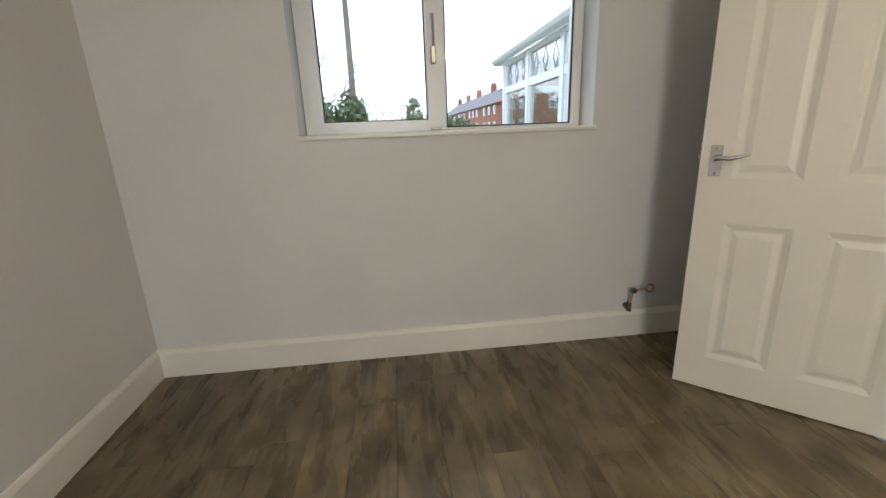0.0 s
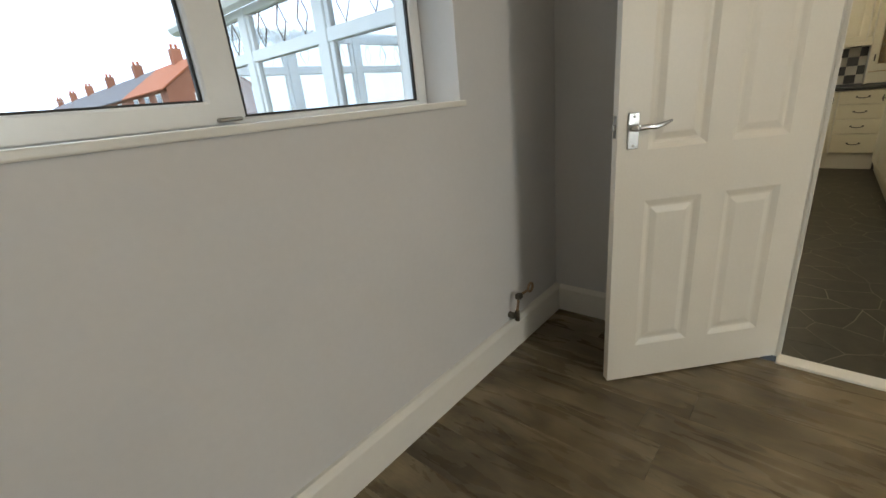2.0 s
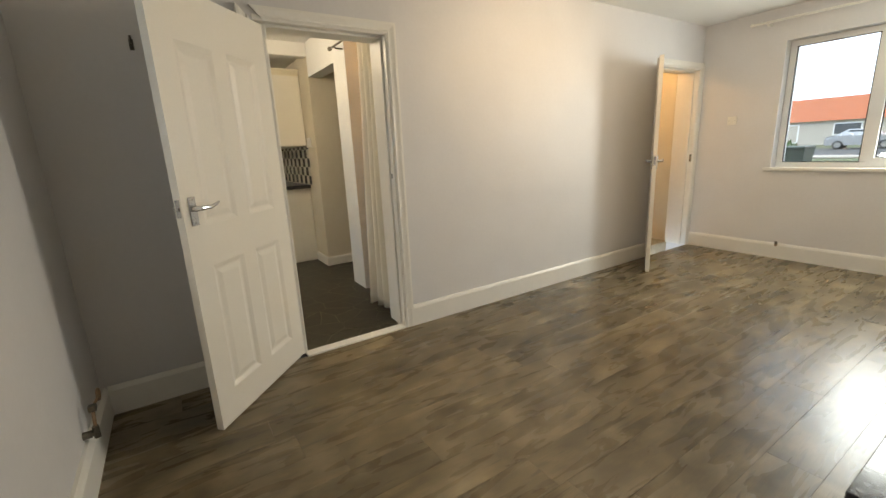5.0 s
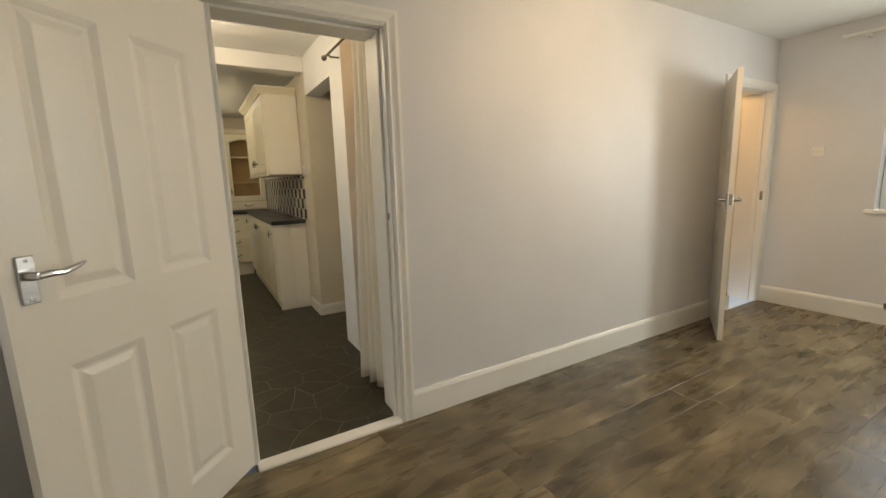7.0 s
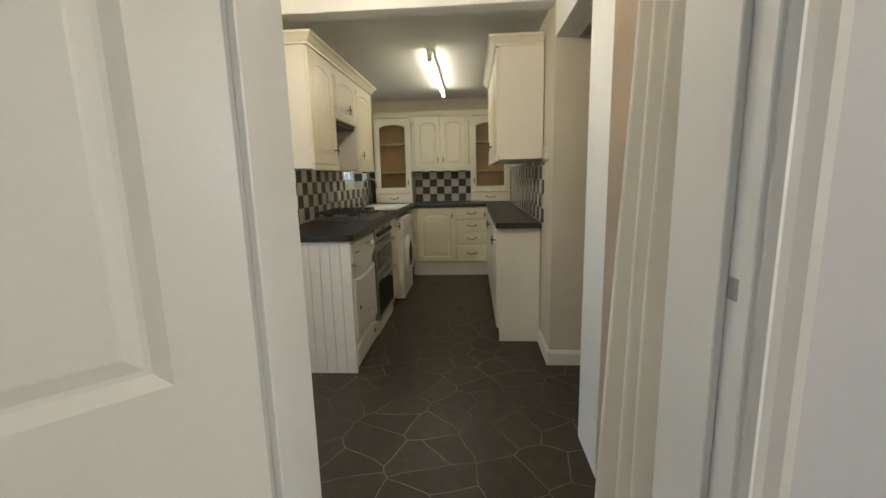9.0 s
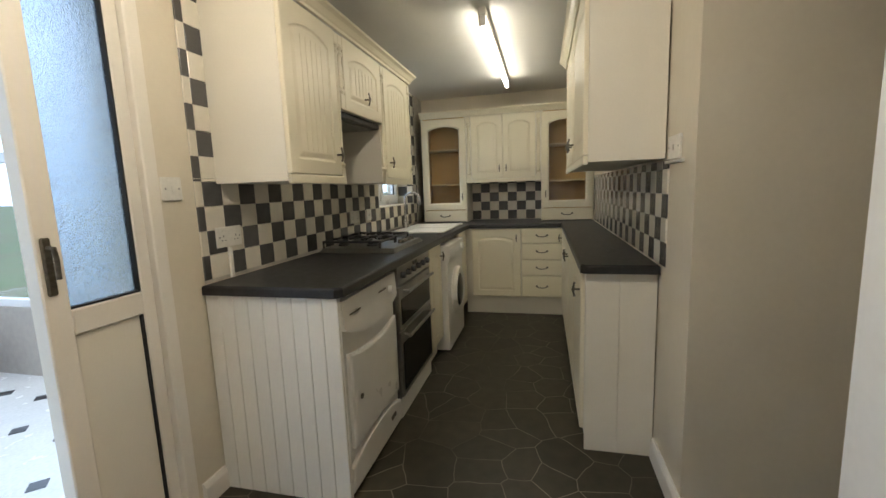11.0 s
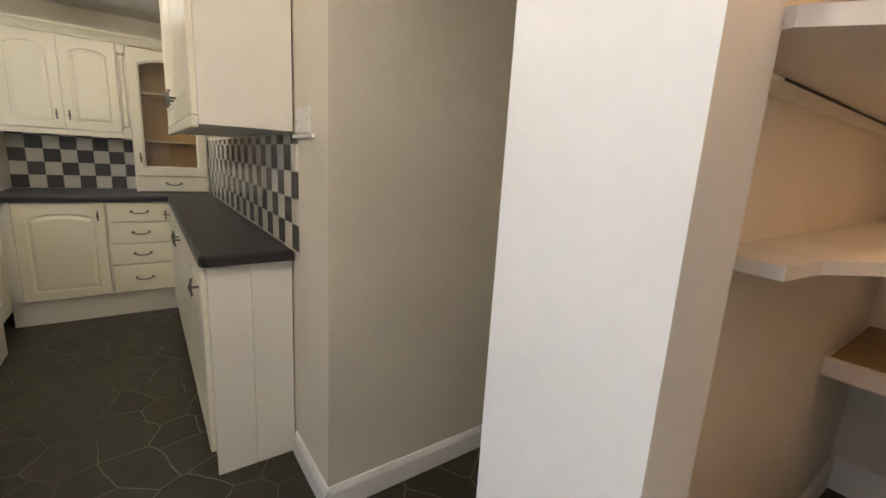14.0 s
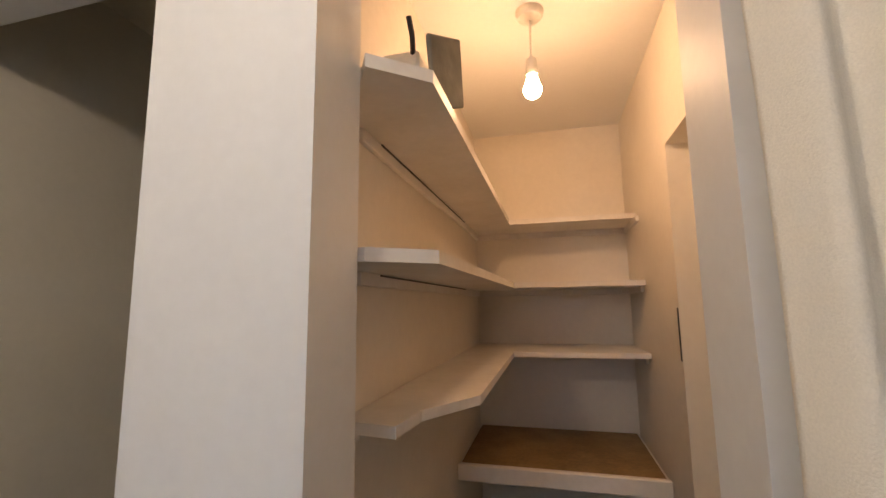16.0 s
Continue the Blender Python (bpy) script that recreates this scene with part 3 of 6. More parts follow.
win2 = window("window_2", "white double-glazed window with two lights", -0.495, 1.05, 0.915, 2.095, -3.55, -3.62, [0.40], [True, False])
structure("window_sill_2", boxed((-0.56, -3.55, 0.888), (1.11, -3.42, 0.917), 0.006, 2), GLOSS, "white-painted window board")
win3 = window("window_3", "white window over the kitchen sink", 5.685, 6.655, 1.14, 2.055, 2.30, 2.37, [6.13], [False, True])


# ---------- laminate floor, plank by plank ----------
def plank_mesh(w, ln, t=0.012, c=0.0006):
    bm = bmesh.new()
    loops = [[(0, 0, -t), (w, 0, -t), (w, ln, -t), (0, ln, -t)], [(0, 0, -c), (w, 0, -c), (w, ln, -c), (0, ln, -c)], [(c, c, 0), (w - c, c, 0), (w - c, ln - c, 0), (c, ln - c, 0)]]
    loft(bm, loops)
    me = bpy.data.meshes.new("plank")
    bm.to_mesh(me)
    bm.free()
    me.materials.append(LAMINATE)
    return me


def lay_planks():
    floor_ob = tagged(new("floor_living"), "dark distressed oak-effect laminate plank floor", "floor", "", "structure")
    rnd = random.Random(4)
    pw, gap, ln = 0.182, 0.0006, 1.26
    meshes, x, k = {}, -0.0380 - 7 * 0.182, 0
    while x < EAST:
        a, b = max(x, WEST), min(x + pw, EAST)
        if b - a > 0.01:
            y = SOUTH - rnd.uniform(0, 1) * ln
            while y < NORTH:
                c, d = max(y, SOUTH), min(y + ln, NORTH)
                if d - c > 0.02:
                    key = (round(b - a - gap, 4), round(d - c - gap, 4))
                    if key not in meshes:
                        meshes[key] = plank_mesh(*key)
                    ob = new("plank", meshes[key])
                    ob.parent = floor_ob
                    ob.location = (a, c, 0)
                y += ln
        x += pw
        k += 1


lay_planks()


# ---------- fitted kitchen ----------
KZ = 0.872  # underside of the worktops


def arched_door(parent, name, x0, x1, z0, z1, rise=0.035, y=0.0, beads=0, mat=None, th=0.019, label=""):
    """A foil-wrapped door front: moulded frame, sunk groove and raised field with an arched head; beads: grooves down the field."""
    mat = mat or IVORY
    fr = min(0.062, (x1 - x0) * 0.17, (z1 - z0) * 0.3)
    r = rise if z1 - z0 > 0.3 else rise * 0.6
    drop = r + 0.012 if r else 0
    loops = [outline(x0, x1, z0, z1, 0, y), outline(x0, x1, z0, z1, 0, y - th + 0.004), outline(x0 + 0.004, x1 - 0.004, z0 + 0.004, z1 - 0.004, 0, y - th)]
    for inset, depth in ((0, 0), (0.006, 0.005), (0.012, 0.006), (0.030, 0.001), (0.034, 0.0005)):
        loops.append(outline(x0 + fr + inset, x1 - fr - inset, z0 + fr + inset, z1 - fr - inset - drop, r, y - th + depth))
    ob = part(name, loft(bmesh.new(), loops), mat, parent, label)
    if beads:
        a, b = x0 + fr + 0.034, x1 - fr - 0.034
        for k in range(1, beads):
            xx = a + (b - a) * k / beads
            part("bead", tube(bmesh.new(), [(xx, y - th + 0.0005, z0 + fr + 0.04), (xx, y - th + 0.0005, z1 - fr - 0.04 - drop * 0.4)], 0.0022, 6), mat, ob)
    return ob


def tbar(parent, x, y, z, vertical=True):
    """A small twisted antique pull on one post."""
    part("handle", tube(bmesh.new(), [(x, y, z), (x, y - 0.012, z), (x, y - 0.024, z)], 0.005, 8), PEWTER, parent, "antique pewter drop handle")
    d = (0, 0, 1) if vertical else (1, 0, 0)
    pts = [(x + d[0] * s, y - 0.026 - 0.004 * math.cos(s * 60), z + d[2] * s) for s in (-0.034, -0.02, -0.008, 0.0, 0.008, 0.02, 0.034)]
    part("handle", tube(bmesh.new(), pts, 0.005, 8, [0.006, 0.004, 0.006, 0.008, 0.006, 0.004, 0.006]), PEWTER, parent, "antique pewter drop handle", True)


def bow(parent, x, y, z, half=0.05):
    pts = [(x - half, y, z + 0.006), (x - half, y - 0.014, z + 0.004), (x - half * 0.6, y - 0.022, z - 0.004), (x, y - 0.024, z - 0.007), (x + half * 0.6, y - 0.022, z - 0.004), (x + half, y - 0.014, z + 0.004), (x + half, y, z + 0.006)]
    h = part("handle", tube(bmesh.new(), pts, 0.0045, 8), PEWTER, parent, "antique pewter bow handle", True)
    for s in (-1, 1):
        part("backplate", lathe(bmesh.new(), [(0.010, y), (0.010, y - 0.003), (0.004, y - 0.005)], (x + s * half, 0, z + 0.006), "y", 10), PEWTER, h)


def base_unit(at, w, d, fronts, label, plinth=0.13, recess=0.04, top=KZ):
    """A base cabinet; fronts: rows of (kind, x0, x1, z0, z1, handle x)."""
    ob = thing("base_cabinet", label, "cabinet", at, "kitchen base cabinets")
    part("body", boxed((0, 0.001, plinth), (w, d, top - 0.001)), IVORY_PLAIN, ob)
    part("plinth", boxed((0, recess, 0), (w, recess + 0.018, plinth - 0.002), 0.002), IVORY_PLAIN, ob)
    for kind, x0, x1, z0, z1, hx in fronts:
        if kind == "door":
            dr = arched_door(ob, "door", x0, x1, z0, z1)
            tbar(dr, hx, -0.019, z1 - 0.09)
        else:
            loops = [outline(x0, x1, z0, z1, 0, 0), outline(x0, x1, z0, z1, 0, -0.014), outline(x0 + 0.007, x1 - 0.007, z0 + 0.007, z1 - 0.007, 0, -0.019)]
            dr = part("drawer_front", loft(bmesh.new(), loops), IVORY, ob)
            bow(dr, (x0 + x1) / 2, -0.019, (z0 + z1) / 2)
    return ob


def cornice(parent, pts, z, out=0.05, h=0.065):
    """A moulded cornice swept along plan points; it leans out by the left-hand normal of the run."""
    prof = [(0, 0), (0.010, 0), (0.012, 0.012), (0.020, 0.020), (0.034, 0.040), (0.044, 0.048), (out, 0.052), (out, h), (0, h)]
    loops = []
    for i, (x, y) in enumerate(pts):
        a, b = Vector(pts[max(i - 1, 0)]), Vector(pts[min(i + 1, len(pts) - 1)])
        d1 = (Vector(pts[i]) - a).normalized() if i else (b - Vector(pts[i])).normalized()
        d2 = (b - Vector(pts[i])).normalized() if i < len(pts) - 1 else d1
        n1, n2 = Vector((d1.y, -d1.x)), Vector((d2.y, -d2.x))
        nn = n1 + n2
        nn = nn * (1 / max(nn.dot(n1), 0.2))
        loops.append([(x + nn.x * o, y + nn.y * o, z + q) for o, q in prof])
    return part("cornice", loft(bmesh.new(), loops), IVORY, parent)


def pilaster(parent, x, z0, z1, y=0.0, r=0.021):
    """A slim turned half column with square blocks at head and foot."""
    h = z1 - z0
    part("pilaster_foot", boxed((x - 0.022, y - 0.020, z0), (x + 0.022, y, z0 + 0.075), 0.003), IVORY, parent)
    part("pilaster_head", boxed((x - 0.022, y - 0.020, z1 - 0.05), (x + 0.022, y, z1), 0.003), IVORY, parent)
    prof = [(r * 0.9, z0 + 0.075), (r * 1.15, z0 + 0.09), (r * 0.7, z0 + 0.105), (r * 1.1, z0 + 0.13), (r * 0.75, z0 + 0.16), (r * 0.85, z0 + h * 0.5), (r * 0.7, z1 - 0.11), (r * 1.1, z1 - 0.09), (r * 0.75, z1 - 0.075), (r * 1.2, z1 - 0.06), (r, z1 - 0.05)]
    part("pilaster", lathe(bmesh.new(), prof, (x, y - 0.004, 0), "z", 14), IVORY, parent, smooth=True)


def wall_unit(at, w, d, z0, z1, doors, label, beads=0, rail=True):
    """A wall cabinet; doors: (x0, x1, handle x)."""
    ob = thing("wall_cabinet", label, "cabinet", at, "kitchen wall cabinets")
    part("body", boxed((0, 0.001, z0), (w, d, z1)), IVORY_PLAIN, ob)
    lo = z0 + (0.03 if rail else 0)
    for x0, x1, hx in doors:
        dr = arched_door(ob, "door", x0 + 0.002, x1 - 0.002, lo, z1 - 0.004, beads=beads)
        tbar(dr, hx, -0.019, lo + 0.10)
    if rail:
        part("light_rail", boxed((0, -0.022, z0 - 0.012), (w, 0.0, z0 + 0.026), 0.006, 2), IVORY, ob)
    return ob


# left run: end panel, dryer, oven, narrow unit, washing machine, corner unit
def end_panel():
    ob = thing("end_panel", "white tongue-and-groove beaded end panel under the worktop", "panel")
    n, y0, y1 = 9, 1.525, 2.125
    s = (y1 - y0) / n
    for k in range(n):
        part("board", boxed((3.742, y0 + k * s + 0.0012, 0.0), (3.758, y0 + (k + 1) * s - 0.0012, KZ - 0.001), 0.0025), BEAD_WHITE, ob)
    part("backing", boxed((3.7585, y0, 0), (3.764, y1, KZ - 0.001)), BEAD_WHITE, ob)


end_panel()


def dryer(x0, x1, yf):
    """A front-loading dryer with a bowed control fascia and a wide hinged door."""
    ob = thing("tumble_dryer", "white vented tumble dryer built in under the worktop", "appliance", pose(x0, yf, 0))
    w = x1 - x0
    part("body", boxed((0, 0.012, 0.02), (w, 0.54, 0.85), 0.006), WHITE_GOODS, ob)
    n = 12
    low = [(w * k / n, -0.012, 0.655 + 0.07 * (2 * k / n - 1) ** 2) for k in range(n + 1)]
    rows = [[(x, 0.011, z) for x, y, z in low] + [(w, 0.011, 0.845), (0, 0.011, 0.845)], [(x, y, z) for x, y, z in low] + [(w, -0.004, 0.845), (0, -0.004, 0.845)]]
    fas = part("control_fascia", loft(bmesh.new(), rows), WHITE_GOODS, ob)
    part("knob", lathe(bmesh.new(), [(0.022, -0.010), (0.020, -0.030), (0.006, -0.032)], (w - 0.10, 0, 0.775), "y", 18), WHITE_GOODS, fas, smooth=True)
    part("button", boxed((w - 0.05, -0.016, 0.765), (w - 0.035, -0.006, 0.785), 0.003), WHITE_GOODS, fas)
    part("legend", boxed((w - 0.24, -0.0125, 0.79), (w - 0.15, -0.010, 0.797)), PEWTER, fas, "dark printed marks")
    part("legend", boxed((0.05, -0.0125, 0.775), (0.15, -0.010, 0.782)), PEWTER, fas, "dark printed marks")
    dr = part("door", loft(bmesh.new(), [outline(0.035, w - 0.02, 0.20, 0.615, -0.03, 0.011), outline(0.035, w - 0.02, 0.20, 0.615, -0.03, -0.004), outline(0.047, w - 0.032, 0.212, 0.603, -0.03, -0.010)]), WHITE_GOODS, ob)
    part("catch", lathe(bmesh.new(), [(0.012, -0.008), (0.012, -0.016), (0.008, -0.017)], (0.11, 0, 0.40), "y", 14), PEWTER, dr, "small dark round catch")
    part("kick_panel", loft(bmesh.new(), [outline(0.0, w, 0.02, 0.13, 0.05, 0.011), outline(0.0, w, 0.02, 0.13, 0.05, -0.003), outline(0.01, w - 0.01, 0.03, 0.125, 0.05, -0.008)]), WHITE_GOODS, ob)
    part("vent_slot", boxed((w - 0.16, -0.012, 0.095), (w - 0.10, -0.006, 0.115)), PEWTER, ob)


dryer(3.785, 4.385, 1.535)


def oven(x0, x1, yf):
    ob = thing("double_oven", "stainless steel built-under double oven with black glass doors", "oven", pose(x0, yf, 0))
    w = x1 - x0
    part("body", boxed((0, 0.012, 0.10), (w, 0.54, 0.86)), STEEL, ob)
    pan = part("control_panel", boxed((0, -0.010, 0.755), (w, 0.011, 0.862), 0.003), STEEL, ob)
    for k in range(6):
        x = 0.07 + k * (w - 0.14) / 5
        part("knob", lathe(bmesh.new(), [(0.019, -0.009), (0.017, -0.030), (0.015, -0.034), (0.0001, -0.035)], (x, 0, 0.808), "y", 16), BLACK, pan, "black and steel control knob", True)
    part("display", boxed((w / 2 - 0.04, -0.012, 0.83), (w / 2 + 0.04, -0.0095, 0.85)), BLACK_GLASS, pan)
    for z0, z1, name in ((0.505, 0.748, "grill_door"), (0.125, 0.498, "oven_door")):
        d = part(name, boxed((0.004, -0.014, z0), (w - 0.004, 0.011, z1), 0.003), STEEL, ob)
        part("window", boxed((0.03, -0.017, z0 + 0.03), (w - 0.03, -0.0135, z1 - 0.07)), BLACK_GLASS, d, "black glass")
        part("handle", tube(bmesh.new(), [(0.05, -0.05, z1 - 0.03), (w - 0.05, -0.05, z1 - 0.03)], 0.009, 10), STEEL, d, "steel bar handle", True)
        for x in (0.08, w - 0.08):
            part("bracket", tube(bmesh.new(), [(x, -0.012, z1 - 0.03), (x, -0.05, z1 - 0.03)], 0.007, 8), STEEL, d)
    part("plinth", boxed((0, 0.0, 0.0), (w, 0.02, 0.098), 0.002), BEAD_WHITE, ob, "white plinth board")


oven(4.41, 5.035, 1.535)
base_unit(pose(5.045, 1.54, 0), 0.33, 0.53, [("door", 0.003, 0.327, 0.14, 0.865, 0.29)], "narrow ivory base cabinet beside the oven")


def washer(x0, x1, yf):
    ob = thing("washing_machine", "white front-loading washing machine standing proud of the worktop", "appliance", pose(x0, yf, 0))
    w = x1 - x0
    part("body", boxed((0, 0, 0.015), (w, 0.56, 0.845), 0.012, 2), WHITE_GOODS, ob)
    part("control_fascia", boxed((0.004, -0.012, 0.715), (w - 0.004, 0.006, 0.842), 0.006, 2), WHITE_GOODS, ob)
    part("drawer", boxed((0.02, -0.018, 0.735), (0.18, -0.010, 0.825), 0.004), WHITE_GOODS, ob)
    part("knob", lathe(bmesh.new(), [(0.030, -0.010), (0.028, -0.032), (0.010, -0.036), (0.0001, -0.036)], (w - 0.10, 0, 0.78), "y", 20), WHITE_GOODS, ob, smooth=True)
    for k in range(3):
        part("button", boxed((0.24 + k * 0.05, -0.017, 0.765), (0.265 + k * 0.05, -0.010, 0.785), 0.002), PLASTIC, ob)
    cz = 0.44
    dr = part("door", lathe(bmesh.new(), [(0.195, 0.002), (0.198, -0.018), (0.188, -0.034), (0.160, -0.040), (0.140, -0.034), (0.136, -0.020)], (w / 2, 0, cz), "y", 40), WHITE_GOODS, ob, "white ring door", True)
    part("porthole", lathe(bmesh.new(), [(0.137, -0.028), (0.12, -0.036), (0.07, -0.046), (0.0001, -0.05)], (w / 2, 0, cz), "y", 36), BLACK_GLASS, dr, "dark glass porthole", True)
    part("catch", boxed((0.085, -0.046, cz - 0.04), (0.105, -0.034, cz + 0.04), 0.004), WHITE_GOODS, dr)
    part("filter_flap", boxed((w - 0.16, -0.004, 0.06), (w - 0.03, 0.002, 0.15), 0.003), WHITE_GOODS, ob)
    for x in (0.05, w - 0.05):
        part("foot", lathe(bmesh.new(), [(0.02, 0.0), (0.02, 0.015)], (x, 0.05, 0), "z", 12), BLACK, ob)


washer(5.385, 5.98, 1.475)
base_unit(pose(5.99, 1.54, 0), 0.46, 0.53, [("door", 0.003, 0.44, 0.14, 0.865, 0.05)], "ivory corner base cabinet under the sink")

# far run, facing the doorway
far = lambda y: pose(6.465, y, 0, 0, 0, -90)
base_unit(far(1.535), 0.555, 0.60, [("door", 0.07, 0.548, 0.185, 0.865, 0.51)], "ivory corner base cabinet with an arched door", 0.18, 0.03)
base_unit(far(0.98), 0.395, 0.60, [("drawer", 0.004, 0.391, z0, z1, 0) for z0, z1 in ((0.185, 0.395), (0.40, 0.555), (0.56, 0.715), (0.72, 0.865))], "ivory four-drawer base unit with bow handles", 0.18, 0.03)

# right run: shallow base units
for k, (xa, xb) in enumerate(((6.455, 5.92), (5.92, 5.385), (5.385, 4.85), (4.85, 4.315))):
    w = xa - xb
    base_unit(pose(xa, 0.578, 0, 0, 0, 180), w, 0.30, [("door", 0.003, w - 0.003, 0.10, 0.865, w - 0.05 if k % 2 else 0.05)], "shallow ivory base cabinet with an arched door", 0.09, 0.012)
ep = thing("end_panel", "plain ivory end panel with fine vertical grooves", "panel")
for y0, y1 in ((0.276, 0.43), (0.431, 0.576)):
    part("board", boxed((4.297, y0, 0.0), (4.314, y1, KZ - 0.001), 0.0008), IVORY_PLAIN, ep)


def worktop(name, outline_pts, label):
    """A laminate worktop with a rounded front edge."""
    z0, z1 = KZ, 0.912
    c = Vector((sum(p[0] for p in outline_pts) / len(outline_pts), sum(p[1] for p in outline_pts) / len(outline_pts)))
    bm = bmesh.new()
    prism(bm, outline_pts, z0, z1)
    es = [e for e in bm.edges if abs(e.verts[0].co.z - z1) < 1e-5 and abs(e.verts[1].co.z - z1) < 1e-5]
    bmesh.ops.bevel(bm, geom=es, offset=0.010, segments=3, affect="EDGES", profile=0.5)
    ob = part(name, bm, WORKTOP)
    return tagged(ob, label, "worktop")


worktop("worktop", [(3.728, 2.123), (3.728, 1.53), (3.753, 1.505), (6.10, 1.505), (6.435, 1.49), (6.435, 0.602), (4.275, 0.602), (4.255, 0.582), (4.255, 0.277), (7.112, 0.277), (7.112, 2.123)], "continuous dark grey laminate worktop in a U")

# left wall units with hood
wall_unit(pose(3.872, 1.775, 0), 0.488, 0.348, 1.325, 2.06, [(0.0, 0.45, 0.405)], "ivory wall cabinet with a beaded arched door", 6)
u = wall_unit(pose(4.36, 1.775, 0), 0.555, 0.348, 1.69, 2.06, [(0.045, 0.555, 0.30)], "ivory wall cabinet over the cooker hood", 7, False)
wall_unit(pose(4.915, 1.775, 0), 0.58, 0.348, 1.325, 2.06, [(0.045, 0.53, 0.10)], "ivory wall cabinet beside the window", 6)
trim_l = thing("cornice_rail", "moulded ivory cornice along the tops of the wall cabinets", "cornice")
cornice(trim_l, [(3.865, 2.12), (3.865, 1.757), (5.495, 1.757), (5.495, 2.12)], 2.06)
pil = thing("pilaster_set", "turned ivory half-columns between the wall cabinets", "pilaster")
for x in (4.338, 4.382, 4.937, 5.472):
    pilaster(pil, x, 1.32 if x != 4.382 else 1.69, 2.05, 1.775)
hood = thing("cooker_hood", "dark integrated extractor under the cabinet", "cooker hood")
part("housing", boxed((4.365, 1.78, 1.655), (4.91, 2.10, 1.688), 0.004), BLACK, hood)
part("filter", boxed((4.40, 1.82, 1.649), (4.875, 2.05, 1.656)), STEEL, hood)

# right wall units
wall_unit(pose(5.665, 0.578, 0, 0, 0, 180), 0.71, 0.30, 1.36, 2.10, [(0.0, 0.70, 0.64)], "ivory wall cabinet with an arched door")
wall_unit(pose(4.955, 0.578, 0, 0, 0, 180), 0.71, 0.30, 1.36, 2.10, [(0.0, 0.70, 0.07)], "ivory wall cabinet with an arched door")
trim_r = thing("cornice_rail", "moulded ivory cornice along the tops of the wall cabinets", "cornice")
cornice(trim_r, [(5.665, 0.285), (5.665, 0.596), (4.245, 0.596), (4.245, 0.285)], 2.10)


# dresser units on the far wall
def glazed_unit(y_hi, w, label):
    ob = thing("glazed_cabinet", label, "cabinet", pose(6.79, y_hi, 0, 0, 0, -90), "glazed dresser cabinets")
    d, z0, z1 = 0.322, 0.913, 2.01
    for a, b, nm in (((0, 0.002, z0), (0.018, d, z1), "side"), ((w - 0.018, 0.002, z0), (w, d, z1), "side"), ((0.018, d - 0.012, z0), (w - 0.018, d, z1), "back"),
                     ((0.018, 0.002, z1 - 0.018), (w - 0.018, d - 0.012, z1), "top"), ((0.018, 0.002, 1.035), (w - 0.018, d - 0.012, 1.053), "bottom")):
        part(nm, boxed(a, b), IVORY_PLAIN if nm == "side" else OAK, ob, "" if nm == "side" else "oak-coloured inside")
    for xa, xb in ((0.0182, 0.0202), (w - 0.0202, w - 0.0182)):
        part("side_lining", boxed((xa, 0.004, 1.054), (xb, d - 0.013, z1 - 0.019)), OAK, ob, "oak-coloured inside")
    for z in (1.31, 1.68):
        part("shelf", boxed((0.0205, 0.05, z), (w - 0.0205, d - 0.013, z + 0.016), 0.001), OAK_EDGE, ob)
    fr = 0.075
    a, b, c, e = 0.003, w - 0.003, 1.045, z1 - 0.01
    loops = [outline(a + fr, b - fr, c + fr, e - fr - 0.045, 0.04, 0.001), outline(a, b, c, e, 0, 0.001), outline(a, b, c, e, 0, -0.016), outline(a + 0.004, b - 0.004, c + 0.004, e - 0.004, 0, -0.02),
             outline(a + fr - 0.014, b - fr + 0.014, c + fr - 0.014, e - fr - 0.031, 0.04, -0.02), outline(a + fr, b - fr, c + fr, e - fr - 0.045, 0.04, -0.010), outline(a + fr, b - fr, c + fr, e - fr - 0.045, 0.04, 0.001)]
    bm = loft(bmesh.new(), loops, False, False)
    bmesh.ops.remove_doubles(bm, verts=bm.verts[:], dist=1e-5)
    dr = part("door", bm, IVORY, ob)
    pane = part("pane", loft(bmesh.new(), [outline(a + fr - 0.003, b - fr + 0.003, c + fr - 0.003, e - fr - 0.043, 0.04, y) for y in (-0.006, -0.002)]), PANE, dr)
    pane.visible_shadow = False
    tbar(dr, w - 0.045 if y_hi > 1.5 else 0.045, -0.02, c + 0.14)
    df = part("drawer_front", loft(bmesh.new(), [outline(a, b, 0.918, 1.038, 0, 0.001), outline(a, b, 0.918, 1.038, 0, -0.014), outline(a + 0.006, b - 0.006, 0.924, 1.032, 0, -0.019)]), IVORY, ob)
    bow(df, w / 2, -0.019, 0.978)


glazed_unit(2.045, 0.485, "ivory glazed cabinet with arched glass door and empty oak shelves")
glazed_unit(0.79, 0.51, "ivory glazed cabinet with arched glass door and empty oak shelves")
cu = wall_unit(pose(6.79, 1.56, 0, 0, 0, -90), 0.77, 0.322, 1.335, 2.01, [(0.055, 0.385, 0.35), (0.385, 0.715, 0.42)], "ivory double wall cabinet with arched doors")
for x in (0.027, 0.743):
    pilaster(cu, x, 1.33, 2.0, 0.0)
trim_f = thing("cornice_rail", "moulded ivory cornice along the dresser cabinets", "cornice")
cornice(trim_f, [(6.772, 2.05), (6.772, 0.28)], 2.01)


